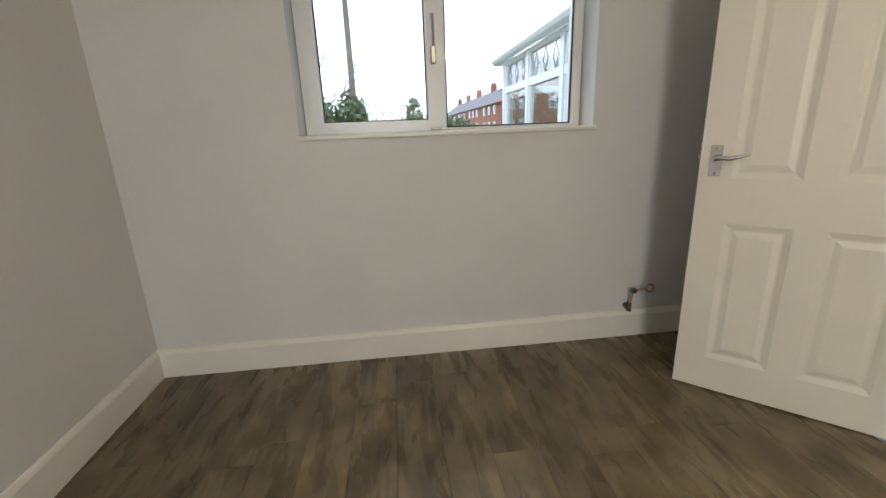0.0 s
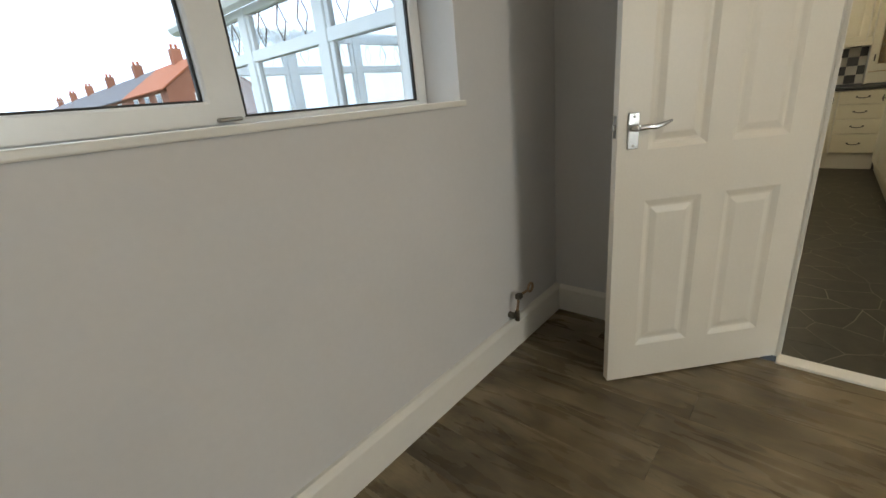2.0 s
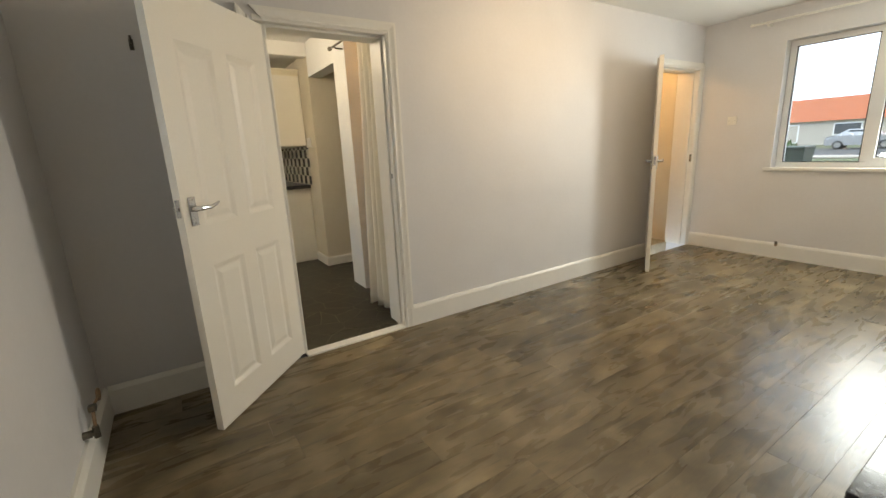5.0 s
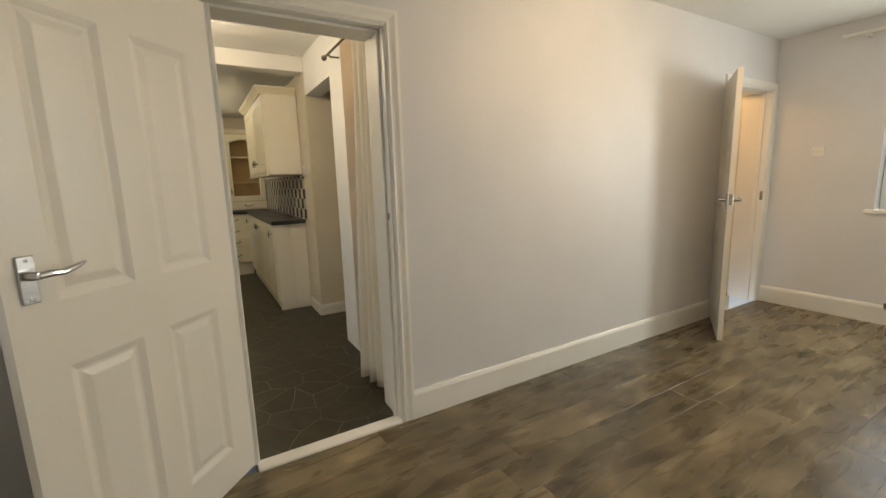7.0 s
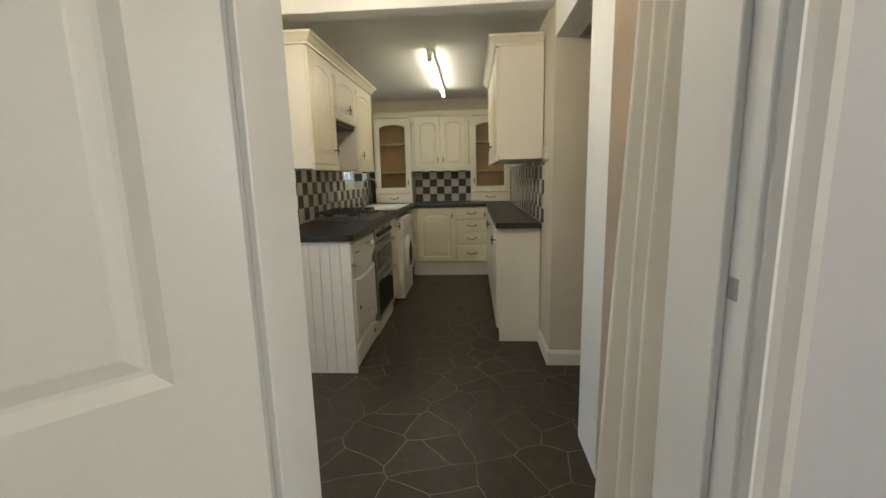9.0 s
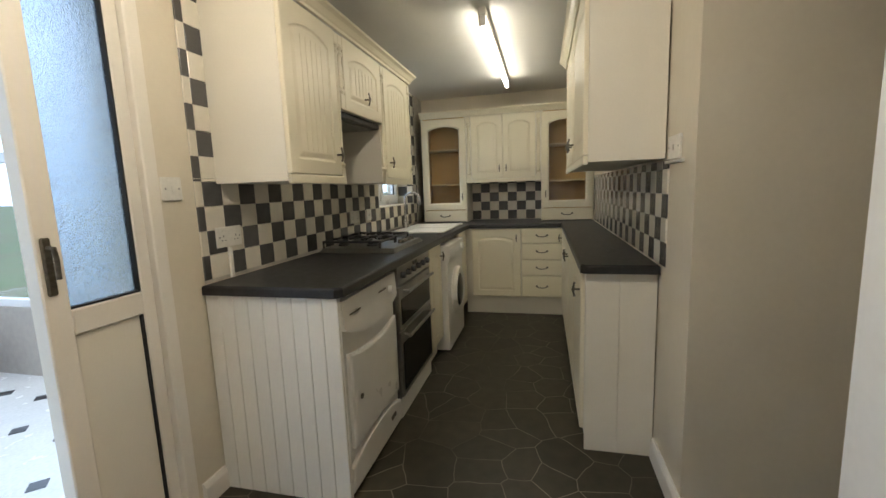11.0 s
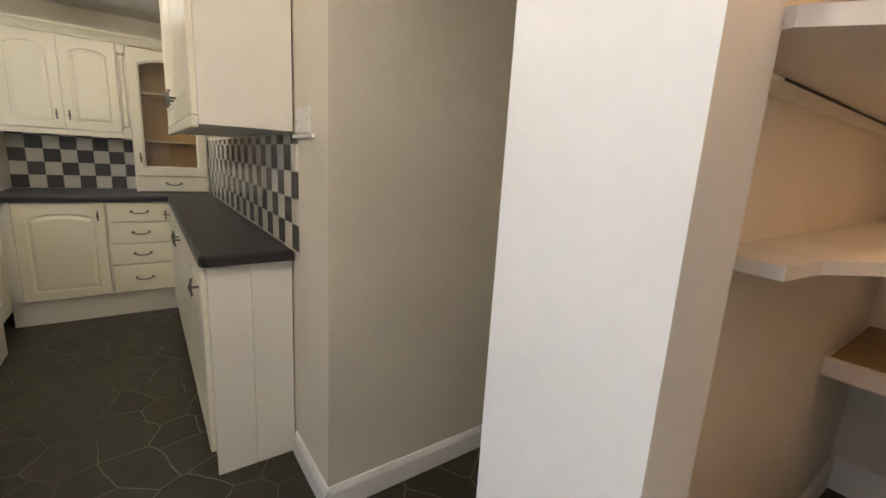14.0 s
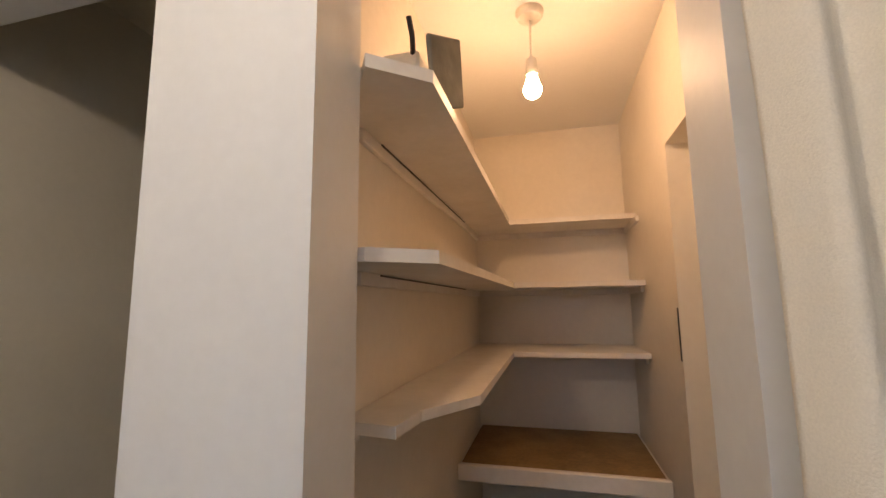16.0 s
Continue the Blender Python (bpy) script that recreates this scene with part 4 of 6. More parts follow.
# ---------- hob, sink, tap ----------
def hob():
    ob = thing("gas_hob", "stainless steel four-burner gas hob with black pan supports", "hob", pose(4.58, 1.595, 0.912))
    w, d = 0.58, 0.49
    part("tray", boxed((0, 0, 0.0), (w, d, 0.008), 0.003), STEEL, ob)
    loops = [[(e, e * 0.6, z), (w - e, e * 0.6, z), (w - e, d - e, z), (e, d - e, z)] for e, z in ((0.006, 0.0075), (0.022, 0.026), (0.03, 0.028))]
    part("raised_top", loft(bmesh.new(), loops), STEEL, ob)
    for bx, by, r in ((0.15, 0.19, 0.045), (0.15, 0.39, 0.035), (0.43, 0.19, 0.035), (0.43, 0.39, 0.05)):
        part("burner", lathe(bmesh.new(), [(r, 0.027), (r, 0.036), (r * 0.8, 0.040), (r * 0.78, 0.046), (0.0001, 0.048)], (bx, by, 0), "z", 20), BLACK, ob, "black burner cap", True)
    for cx in (0.155, 0.425):
        bm = bmesh.new()
        x0, x1, y0, y1, z = cx - 0.125, cx + 0.125, 0.10, 0.465, 0.064
        tube(bm, [(x0, y0, z), (x1, y0, z), (x1, y1, z), (x0, y1, z), (x0, y0, z)], 0.0075, 6)
        for by in (0.19, 0.385):
            for dx, dy in ((1, 0), (-1, 0), (0, 1), (0, -1)):
                tube(bm, [(cx + dx * 0.03, by + dy * 0.03, z + 0.004), (cx + dx * 0.085, by + dy * 0.06, z + 0.006), (cx + dx * 0.12, by + dy * 0.088, z + 0.001)], 0.0065, 6)
        tube(bm, [(x0, (y0 + y1) / 2, z), (x1, (y0 + y1) / 2, z)], 0.0075, 6)
        for fx, fy in ((x0, y0), (x1, y0), (x0, y1), (x1, y1)):
            tube(bm, [(fx, fy, 0.012), (fx, fy, z)], 0.006, 6)
        part("pan_support", bm, BLACK, ob, "black cast pan support")
    for k in range(4):
        part("knob", lathe(bmesh.new(), [(0.021, 0.027), (0.018, 0.046), (0.015, 0.050), (0.0001, 0.050)], (0.27 + k * 0.07, 0.055, 0), "z", 16), PEWTER, ob, "steel control knob", True)


hob()


def sink():
    ob = thing("kitchen_sink", "white inset sink with drainer", "sink", pose(5.66, 1.565, 0.912))
    w, d = 0.86, 0.48
    bm = slab("y", 0, 1, 0, 1, 0, 1)
    bm.free()
    rim = [(0, 0), (w, 0), (w, d), (0, d)]
    bowl = [(0.04, 0.05), (0.44, 0.05), (0.44, 0.36), (0.04, 0.36)]
    bm = bmesh.new()
    box(bm, (0, 0, 0.0), (w, 0.05, 0.012), 0.004)
    box(bm, (0, 0.36, 0.0), (w, d, 0.012), 0.004)
    box(bm, (0, 0.05, 0.0), (0.04, 0.36, 0.012), 0.002)
    box(bm, (0.44, 0.05, 0.0), (w, 0.36, 0.010), 0.002)
    part("rim", bm, WHITE_GOODS, ob)
    part("bowl", box(bmesh.new(), (0.042, 0.052, 0.0005), (0.438, 0.358, 0.004)), WHITE_GOODS, ob)
    for k in range(6):
        part("drainer_rib", boxed((0.50, 0.08 + k * 0.05, 0.010), (w - 0.04, 0.092 + k * 0.05, 0.0135), 0.001), WHITE_GOODS, ob)
    part("overflow", boxed((0.70, 0.02, 0.0121), (0.74, 0.035, 0.0135)), CHROME, ob)
    tap = thing("kitchen_tap", "chrome swan-neck mixer tap", "tap", pose(6.10, 2.035, 0.924))
    part("base", lathe(bmesh.new(), [(0.028, 0), (0.026, 0.02), (0.018, 0.05), (0.016, 0.09)], (0, 0, 0), "z", 18), CHROME, tap, smooth=True)
    pts = [(0, 0, 0.08), (0, 0, 0.22)] + [(0, -0.075 + 0.075 * math.cos(a), 0.25 + 0.075 * math.sin(a)) for a in (math.pi * k / 8 for k in range(9))] + [(0, -0.15, 0.21)]
    part("spout", tube(bmesh.new(), pts, 0.011, 10), CHROME, tap, smooth=True)
    for s in (-1, 1):
        part("lever", tube(bmesh.new(), [(s * 0.015, 0, 0.045), (s * 0.05, -0.005, 0.05), (s * 0.075, -0.008, 0.058)], 0.006, 8), CHROME, tap, smooth=True)


sink()


# ---------- lamps ----------
def fluorescent():
    ob = thing("strip_light", "lit fluorescent tube on a white ceiling batten", "ceiling lamp")
    y, z = 1.10, 2.28
    part("batten", boxed((4.85, y - 0.022, z - 0.045), (6.47, y + 0.022, z - 0.001), 0.004), PLASTIC, ob)
    for x in (4.85, 6.448):
        part("lamp_holder", boxed((x, y - 0.02, z - 0.10), (x + 0.022, y + 0.02, z - 0.044), 0.005), PLASTIC, ob)
    part("tube", tube(bmesh.new(), [(4.873, y, z - 0.078), (6.447, y, z - 0.078)], 0.013, 14), TUBE, ob, "glowing white tube", True)


fluorescent()


def pendant(x, y, ceil, bulb_z, mat, label, r=0.030):
    """A bare bulb on a flex from a ceiling rose."""
    ob = thing("pendant_lamp", label, "ceiling lamp", pose(x, y, 0), "bare pendant bulbs")
    part("ceiling_rose", lathe(bmesh.new(), [(0.046, ceil), (0.046, ceil - 0.012), (0.038, ceil - 0.026), (0.012, ceil - 0.034), (0.0001, ceil - 0.034)], n=28), PLASTIC, ob, smooth=True)
    part("flex", tube(bmesh.new(), [(0, 0, ceil - 0.03), (0.001, 0, (ceil + bulb_z) / 2), (0, 0, bulb_z + 0.10)], 0.0035, 8), PLASTIC, ob)
    part("lamp_holder", lathe(bmesh.new(), [(0.006, bulb_z + 0.115), (0.016, bulb_z + 0.105), (0.019, bulb_z + 0.075), (0.021, bulb_z + 0.06), (0.019, bulb_z + 0.05)], n=20), PLASTIC, ob, smooth=True)
    prof = [(0.0001, -r)] + [(r * math.cos(a), r * math.sin(a)) for a in (math.pi * (-0.5 + k / 10) for k in range(1, 8))] + [(0.020, 0.033), (0.014, 0.048), (0.013, 0.055)]
    part("bulb", lathe(bmesh.new(), [(rr, bulb_z + h) for rr, h in prof], n=24), mat, ob, "glowing warm bulb", True)


pendant(2.556, -0.565, 2.345, 2.068, BULB_PANTRY, "bare lit warm bulb hanging in the pantry")
pendant(3.04, 1.253, 2.37, 2.13, BULB_LOBBY, "bare lit warm bulb hanging in the lobby")
pendant(0.72, -0.88, 2.40, 2.06, BULB_LIVING, "bare lit warm bulb hanging from the ceiling")
pendant(2.45, -2.75, 2.40, 2.10, BULB_HALL, "bare lit warm bulb hanging in the hall")


# ---------- pantry ----------
def pantry_shelf(outline_pts, z, th, label):
    ob = thing("pantry_shelf", label, "shelf", None, "pantry shelves")
    bm = prism(bmesh.new(), outline_pts, z - th, z)
    part("board", bm, SHELF_WHITE, ob)
    part("batten", boxed((2.132, -1.593, z - th - 0.03), (2.908, -1.573, z - th - 0.0005), 0.002), SHELF_WHITE, ob)
    part("batten", boxed((2.908, -1.57, z - th - 0.03), (2.924, -0.05, z - th - 0.0005), 0.002), SHELF_WHITE, ob)
    # solid black strip on the batten stands in for the shaded gap
    part("gap_shade_strip", boxed((2.9052, -1.15, z - th - 0.006), (2.9075, -0.15, z - th - 0.002)), BLACK, ob, "black strip standing in for shade in the gap along the wall batten")
    part("batten", boxed((2.131, -1.57, z - th - 0.028), (2.145, -1.25, z - th - 0.0005), 0.002), SHELF_WHITE, ob)


pantry_shelf([(2.924, 0.0), (2.806, 0.016), (2.795, -0.105), (2.70, -0.27), (2.70, -1.19), (2.132, -1.20), (2.132, -1.593), (2.924, -1.593)], 1.165, 0.022, "white-painted L-shaped pantry shelf with a chipped angled end")
pantry_shelf([(2.924, 0.115), (2.82, 0.125), (2.715, 0.045), (2.69, -1.195), (2.132, -1.20), (2.132, -1.593), (2.924, -1.593)], 1.475, 0.024, "white-painted L-shaped pantry shelf with an angled end")
pantry_shelf([(2.924, 0.128), (2.828, 0.128), (2.805, 0.165), (2.712, 0.085), (2.71, -1.30), (2.132, -1.31), (2.132, -1.593), (2.924, -1.593)], 1.79, 0.024, "white-painted L-shaped pantry shelf with an angled end")
slab_ob = thing("pantry_counter", "deep pantry slab with a stained brown hardboard top", "shelf")
part("top", boxed((2.145, -1.592, 0.726), (2.915, -1.03, 0.734)), HARDBOARD, slab_ob, "stained brown hardboard")
part("edge", boxed((2.132, -1.029, 0.675), (2.924, -1.0, 0.738), 0.004), SHELF_WHITE, slab_ob, "chipped white front edge")
part("underside", boxed((2.132, -1.593, 0.685), (2.924, -1.03, 0.725)), SHELF_WHITE, slab_ob)


# ---------- curtain on its pole ----------
def curtain():
    ob = thing("curtain", "cream cotton curtain drawn aside on its pole", "curtain")
    nz, nu = 26, 120
    rnd = random.Random(3)
    ph = [rnd.uniform(0, 6.28) for _ in range(6)]
    grid = []
    for j in range(nz + 1):
        v = j / nz
        z = 0.055 + v * 2.07
        row = []
        for i in range(nu + 1):
            s = i / nu
            x = 2.055 + 0.312 * s * (1 - 0.08 * math.sin(v * 3.1))
            amp = 0.020 + 0.020 * (1 - v)
            y = 0.345 + amp * math.sin(s * 3.4 * 2 * math.pi + ph[0] + 0.4 * math.sin(v * 3 + ph[1])) + 0.006 * math.sin(s * 13 + v * 3 + ph[2]) + 0.05 * (1 - v) * s
            x += 0.006 * math.sin(v * 9 + ph[4])
            row.append((x, y, z + (0.012 * math.sin(s * 19 + ph[5]) if j == 0 else 0)))
        grid.append(row)
    bm = loft(bmesh.new(), grid, False, False, closed=False)
    cl = part("cloth", bm, CURTAIN, ob, smooth=False)
    for f in cl.data.polygons:
        f.use_smooth = True
    so = cl.modifiers.new("thickness", "SOLIDIFY")
    so.thickness = 0.002
    pole = thing("curtain_pole", "thin dark metal curtain pole with a ball finial", "curtain pole")
    part("rod", tube(bmesh.new(), [(1.97, 0.345, 2.115), (2.93, 0.345, 2.115)], 0.008, 10), PEWTER, pole, smooth=True)
    part("finial", lathe(bmesh.new(), [(0.008, 2.93), (0.014, 2.937), (0.010, 2.945), (0.018, 2.955), (0.018, 2.968), (0.0001, 2.98)], (0, 0.345, 2.115), "x", 14), PEWTER, pole, smooth=True)
    part("bracket", tube(bmesh.new(), [(2.86, 0.271, 2.10), (2.86, 0.33, 2.10), (2.86, 0.345, 2.112)], 0.006, 8), PEWTER, pole, smooth=True)


curtain()


# ---------- switches, sockets, pipes and small fittings ----------
def wall_plate(name, label, at, w, h, kind):
    """A plastic plate; local x along the wall, z up, its face towards -y."""
    ob = thing(name, label, "socket" if kind == "socket" else "switch", at)
    part("plate", boxed((-w / 2, -0.010, -h / 2), (w / 2, 0, h / 2), 0.003, 2), PLASTIC, ob)
    if kind == "switch":
        part("rocker", boxed((-0.006, -0.015, -0.012), (0.006, -0.009, 0.012), 0.002), PLASTIC, ob)
    for dx in (-w / 2 + 0.014, w / 2 - 0.014):
        part("screw", lathe(bmesh.new(), [(0.004, -0.0095), (0.004, -0.0112), (0.0001, -0.0114)], (dx, 0, 0), "y", 8), STEEL, ob)
    if kind == "socket":
        for dx in ((-w / 4, w / 4) if w > 0.1 else (0,)):
            for px, pz, pw, ph2 in ((0, 0.004, 0.004, 0.009), (-0.011, -0.014, 0.008, 0.003), (0.011, -0.014, 0.008, 0.003)):
                part("slot", boxed((dx + px - pw / 2, -0.0108, pz - ph2 / 2), (dx + px + pw / 2, -0.0098, pz + ph2 / 2)), BLACK, ob)
            part("rocker", boxed((dx - 0.006, -0.014, 0.022), (dx + 0.006, -0.0095, 0.036), 0.001), PLASTIC, ob)
    return ob


wall_plate("light_switch", "white square light switch on the lobby wall", pose(3.645, KN, 1.305), 0.088, 0.088, "switch")
wall_plate("double_socket", "white surface double socket on the tiled wall", pose(3.905, KN - 0.008, 1.095), 0.148, 0.088, "socket")
tagged(part("cable_trunking", boxed((3.893, KN - 0.020, 0.913), (3.912, KN - 0.007, 1.048), 0.002), PLASTIC), "white plastic cable trunking below the socket", "trunking")
wall_plate("double_socket", "white double socket on the tiled wall", pose(5.18, KN - 0.008, 1.09), 0.148, 0.088, "socket")
wall_plate("fused_switch", "white fused switch on the tiled wall", pose(5.44, KN - 0.008, 1.09), 0.088, 0.088, "switch")
wall_plate("cooker_switch", "white switch plate beside the wall cabinet", pose(4.13, KS, 1.395, 0, 0, 180), 0.148, 0.088, "switch")
tagged(part("trunking", boxed((4.02, KS, 1.335), (4.24, KS + 0.012, 1.348), 0.002), PLASTIC), "thin white plastic trunking under the switch", "trunking")
wall_plate("light_switch", "white light switch by the hall door", pose(1.45, SOUTH, 1.40, 0, 0, 180), 0.086, 0.086, "switch")


def heating_tails():
    """Capped copper tails of a removed radiator, standing out of the north wall."""
    ob = thing("radiator_tail", "bare copper radiator tail with valve and bent loop", "pipe", None, "capped radiator pipes")
    part("valve", lathe(bmesh.new(), [(0.016, NORTH), (0.016, NORTH - 0.03), (0.011, NORTH - 0.032), (0.011, NORTH - 0.05)], (1.30, 0, 0.185), "y", 12), PEWTER, ob, "tarnished valve", True)
    part("valve", tube(bmesh.new(), [(1.30, NORTH - 0.045, 0.165), (1.30, NORTH - 0.045, 0.215)], 0.012, 10), PEWTER, ob, "tarnished valve", True)
    part("pipe", tube(bmesh.new(), [(1.30, NORTH - 0.045, 0.20), (1.305, NORTH - 0.046, 0.235), (1.312, NORTH - 0.048, 0.275), (1.316, NORTH - 0.048, 0.285)], 0.0065, 8), COPPER, ob, smooth=True)
    part("elbow", boxed((1.30, NORTH - 0.062, 0.276), (1.332, NORTH - 0.034, 0.302), 0.006, 2), PEWTER, ob)
    part("pipe", tube(bmesh.new(), [(1.33, NORTH - 0.048, 0.29), (1.36, NORTH - 0.055, 0.294), (1.385, NORTH - 0.06, 0.298)], 0.0065, 8), COPPER, ob, smooth=True)
    ringpts = [(1.405 + 0.022 * math.cos(a), NORTH - 0.06, 0.302 + 0.022 * math.sin(a)) for a in (2 * math.pi * k / 14 for k in range(15))]
    part("loop", tube(bmesh.new(), ringpts, 0.006, 8), COPPER, ob, "round copper eye", True)
    ob2 = thing("radiator_tail", "capped radiator tail low on the painted wall", "pipe", None, "capped radiator pipes")
    part("pipe", tube(bmesh.new(), [(0.905, SOUTH, 0.14), (0.905, SOUTH + 0.05, 0.14), (0.90, SOUTH + 0.06, 0.16)], 0.008, 8), COPPER, ob2, smooth=True)
    part("cap", lathe(bmesh.new(), [(0.013, 0.155), (0.013, 0.185), (0.0001, 0.187)], (0.90, SOUTH + 0.06, 0), "z", 12), PEWTER, ob2, smooth=True)


heating_tails()


def coat_hook(x, y, z, rz, label):
    ob = thing("coat_hook", label, "hook", pose(x, y, z, 0, 0, rz))
    part("plate", boxed((-0.009, -0.004, -0.025), (0.009, 0, 0.025), 0.002), PEWTER, ob)
    part("prong", tube(bmesh.new(), [(0, -0.003, 0.008), (0, -0.03, 0.004), (0, -0.042, 0.02), (0, -0.044, 0.03)], 0.005, 8), PEWTER, ob, smooth=True)
    part("prong", tube(bmesh.new(), [(0, -0.003, -0.012), (0, -0.02, -0.022), (0, -0.026, -0.012)], 0.0045, 8), PEWTER, ob, smooth=True)


coat_hook(1.80, 1.71, 1.79, -90, "dark metal coat hook on the grey wall")
coat_hook(2.95, -3.15, 1.72, -90, "dark metal coat hook on the hall wall")
ks = thing("key_rack", "small brown wooden key rack on the hall wall", "rack")
part("board", boxed((2.938, -3.12, 1.62), (2.95, -3.0, 1.70), 0.003), OAK, ks)
for k in range(3):
    part("hook", tube(bmesh.new(), [(2.938, -3.10 + k * 0.04, 1.645), (2.92, -3.10 + k * 0.04, 1.64), (2.918, -3.10 + k * 0.04, 1.655)], 0.002, 6), PEWTER, ks)

pole2 = thing("curtain_pole", "cream curtain pole above the front window", "curtain pole")
part("rod", tube(bmesh.new(), [(-0.75, SOUTH + 0.06, 2.27), (1.33, SOUTH + 0.06, 2.285)], 0.011, 10), PLASTIC, pole2, smooth=True)
for x in (-0.6, 1.2):
    part("bracket", boxed((x - 0.012, SOUTH, 2.25), (x + 0.012, SOUTH + 0.065, 2.268), 0.002), PLASTIC, pole2)
part("end_cap", lathe(bmesh.new(), [(0.016, 1.33), (0.018, 1.345), (0.0001, 1.36)], (0, SOUTH + 0.06, 2.285), "x", 12), PLASTIC, pole2, smooth=True)

HEARTH = surface("black_polished_hearth", (0.02, 0.02, 0.024), (0.03, 0.03, 0.034), 20, 0.15, 0.0, 60)
tagged(part("hearth", boxed((WEST + 0.019, -1.35, 0.0), (-0.475, -0.09, 0.055), 0.004), HEARTH), "polished black stone hearth slab on the laminate", "hearth")

slot = thing("old_hinge_slot", "dark unfilled hinge slot in the pantry wall", "hinge slot")
part("slot", boxed((2.1302, -0.775, 1.19), (2.1325, -0.765, 1.36)), BLACK, slot)

# things on the top pantry shelf
SLATE = surface("grey_stone_offcut", (0.20, 0.20, 0.17), (0.14, 0.14, 0.12), 20, 0.7, 0.3, 80)
so = part("stone_offcut", boxed((-0.07, -0.006, 0), (0.07, 0.006, 0.15), 0.004), SLATE)
so.matrix_basis = pose(2.735, -0.13, 1.821, -10, 24, 72)
tagged(so, "grey chipped square tile leaning on the top shelf", "tile")
bx = thing("meter_box", "small cream plastic box with dark cable ends on the top shelf", "box")
part("case", boxed((2.775, -0.26, 1.791), (2.86, -0.03, 1.915), 0.006), PLASTIC, bx)
part("cable", tube(bmesh.new(), [(2.79, -0.04, 1.90), (2.782, -0.01, 1.93), (2.785, 0.005, 1.965)], 0.006, 8), BLACK, bx, "black cable end", True)
part("cable", tube(bmesh.new(), [(2.80, -0.29, 1.82), (2.765, -0.31, 1.80), (2.74, -0.33, 1.815)], 0.006, 8), BLACK, bx, "black cable end", True)


# ---------- back door to the conservatory ----------
def back_door():
    ob = tagged(thing("door_3", "white glazed back door with stippled glass, one leaf closed", "door"), kind="structure")
    y0, y1 = KN + 0.02, KN + 0.075
    part("frame", boxed((3.545, KN - 0.004, 0), (3.60, KN + 0.09, 2.05), 0.004), DOOR_WHITE, ob)
    part("frame", boxed((2.42, KN - 0.004, 0), (2.47, KN + 0.09, 2.05), 0.004), DOOR_WHITE, ob)
    part("frame", boxed((2.47, KN - 0.004, 2.0), (3.545, KN + 0.09, 2.05), 0.004), DOOR_WHITE, ob)
    part("stile", boxed((3.495, y0, 0.03), (3.543, y1, 1.995), 0.004), DOOR_WHITE, ob)
    part("stile", boxed((3.195, y0, 0.03), (3.265, y1, 1.995), 0.004), DOOR_WHITE, ob)
    part("rail", boxed((3.265, y0, 0.865), (3.495, y1, 0.945), 0.004), DOOR_WHITE, ob)
    part("rail", boxed((3.265, y0, 0.03), (3.495, y1, 0.12), 0.004), DOOR_WHITE, ob)
    part("rail", boxed((3.265, y0, 1.93), (3.495, y1, 1.995), 0.004), DOOR_WHITE, ob)
    part("panel", boxed((3.267, y0 + 0.016, 0.122), (3.488, y0 + 0.034, 0.863), 0.004), IVORY_PLAIN, ob, "flat lower panel")
    part("gasket", boxed((3.488, y0 + 0.008, 0.12), (3.4945, y0 + 0.03, 0.864)), DARK_RUBBER, ob)
    part("gasket", boxed((3.488, y0 + 0.004, 0.946), (3.4945, y0 + 0.03, 1.93)), DARK_RUBBER, ob)
    part("gasket", boxed((3.266, y0 + 0.004, 0.946), (3.488, y0 + 0.03, 0.953)), DARK_RUBBER, ob)
    g = part("pane", boxed((3.266, y0 + 0.018, 0.953), (3.488, y0 + 0.024, 1.929)), FROST, ob, "stippled obscure glass")
    g.visible_shadow = False
    h = part("handle", boxed((3.207, y0 - 0.012, 1.0), (3.232, y0, 1.17), 0.004), PEWTER, ob, "dark lever handle")
    part("lever", tube(bmesh.new(), [(3.22, y0 - 0.01, 1.14), (3.22, y0 - 0.035, 1.14), (3.22, y0 - 0.04, 1.11), (3.22, y0 - 0.038, 1.05)], 0.007, 8), PEWTER, h, smooth=True)
    part("sill", boxed((2.47, KN, -0.02), (3.545, KN + 0.10, 0.028), 0.004), GLOSS, ob)


back_door()

# ---------- conservatory ----------
GZ = -0.16  # ground outside
CX0, CX1, CY0, CY1 = 1.30, 4.60, 2.42, 5.06
BRICK = surface("red_brick", (0.34, 0.13, 0.075), (0.26, 0.10, 0.06), 8, 0.85, 0.4, 90, grain=0.12, vary=0.2)
MORTAR = surface("pale_mortar", (0.42, 0.38, 0.33), None, 20, 0.95, 0.3, 120)
POLY = glass("polycarbonate_sheet", (0.86, 0.90, 0.92), 0.35)
TERRA = surface("white_floor_tile", (0.74, 0.73, 0.70), (0.70, 0.69, 0.66), 10, 0.25)


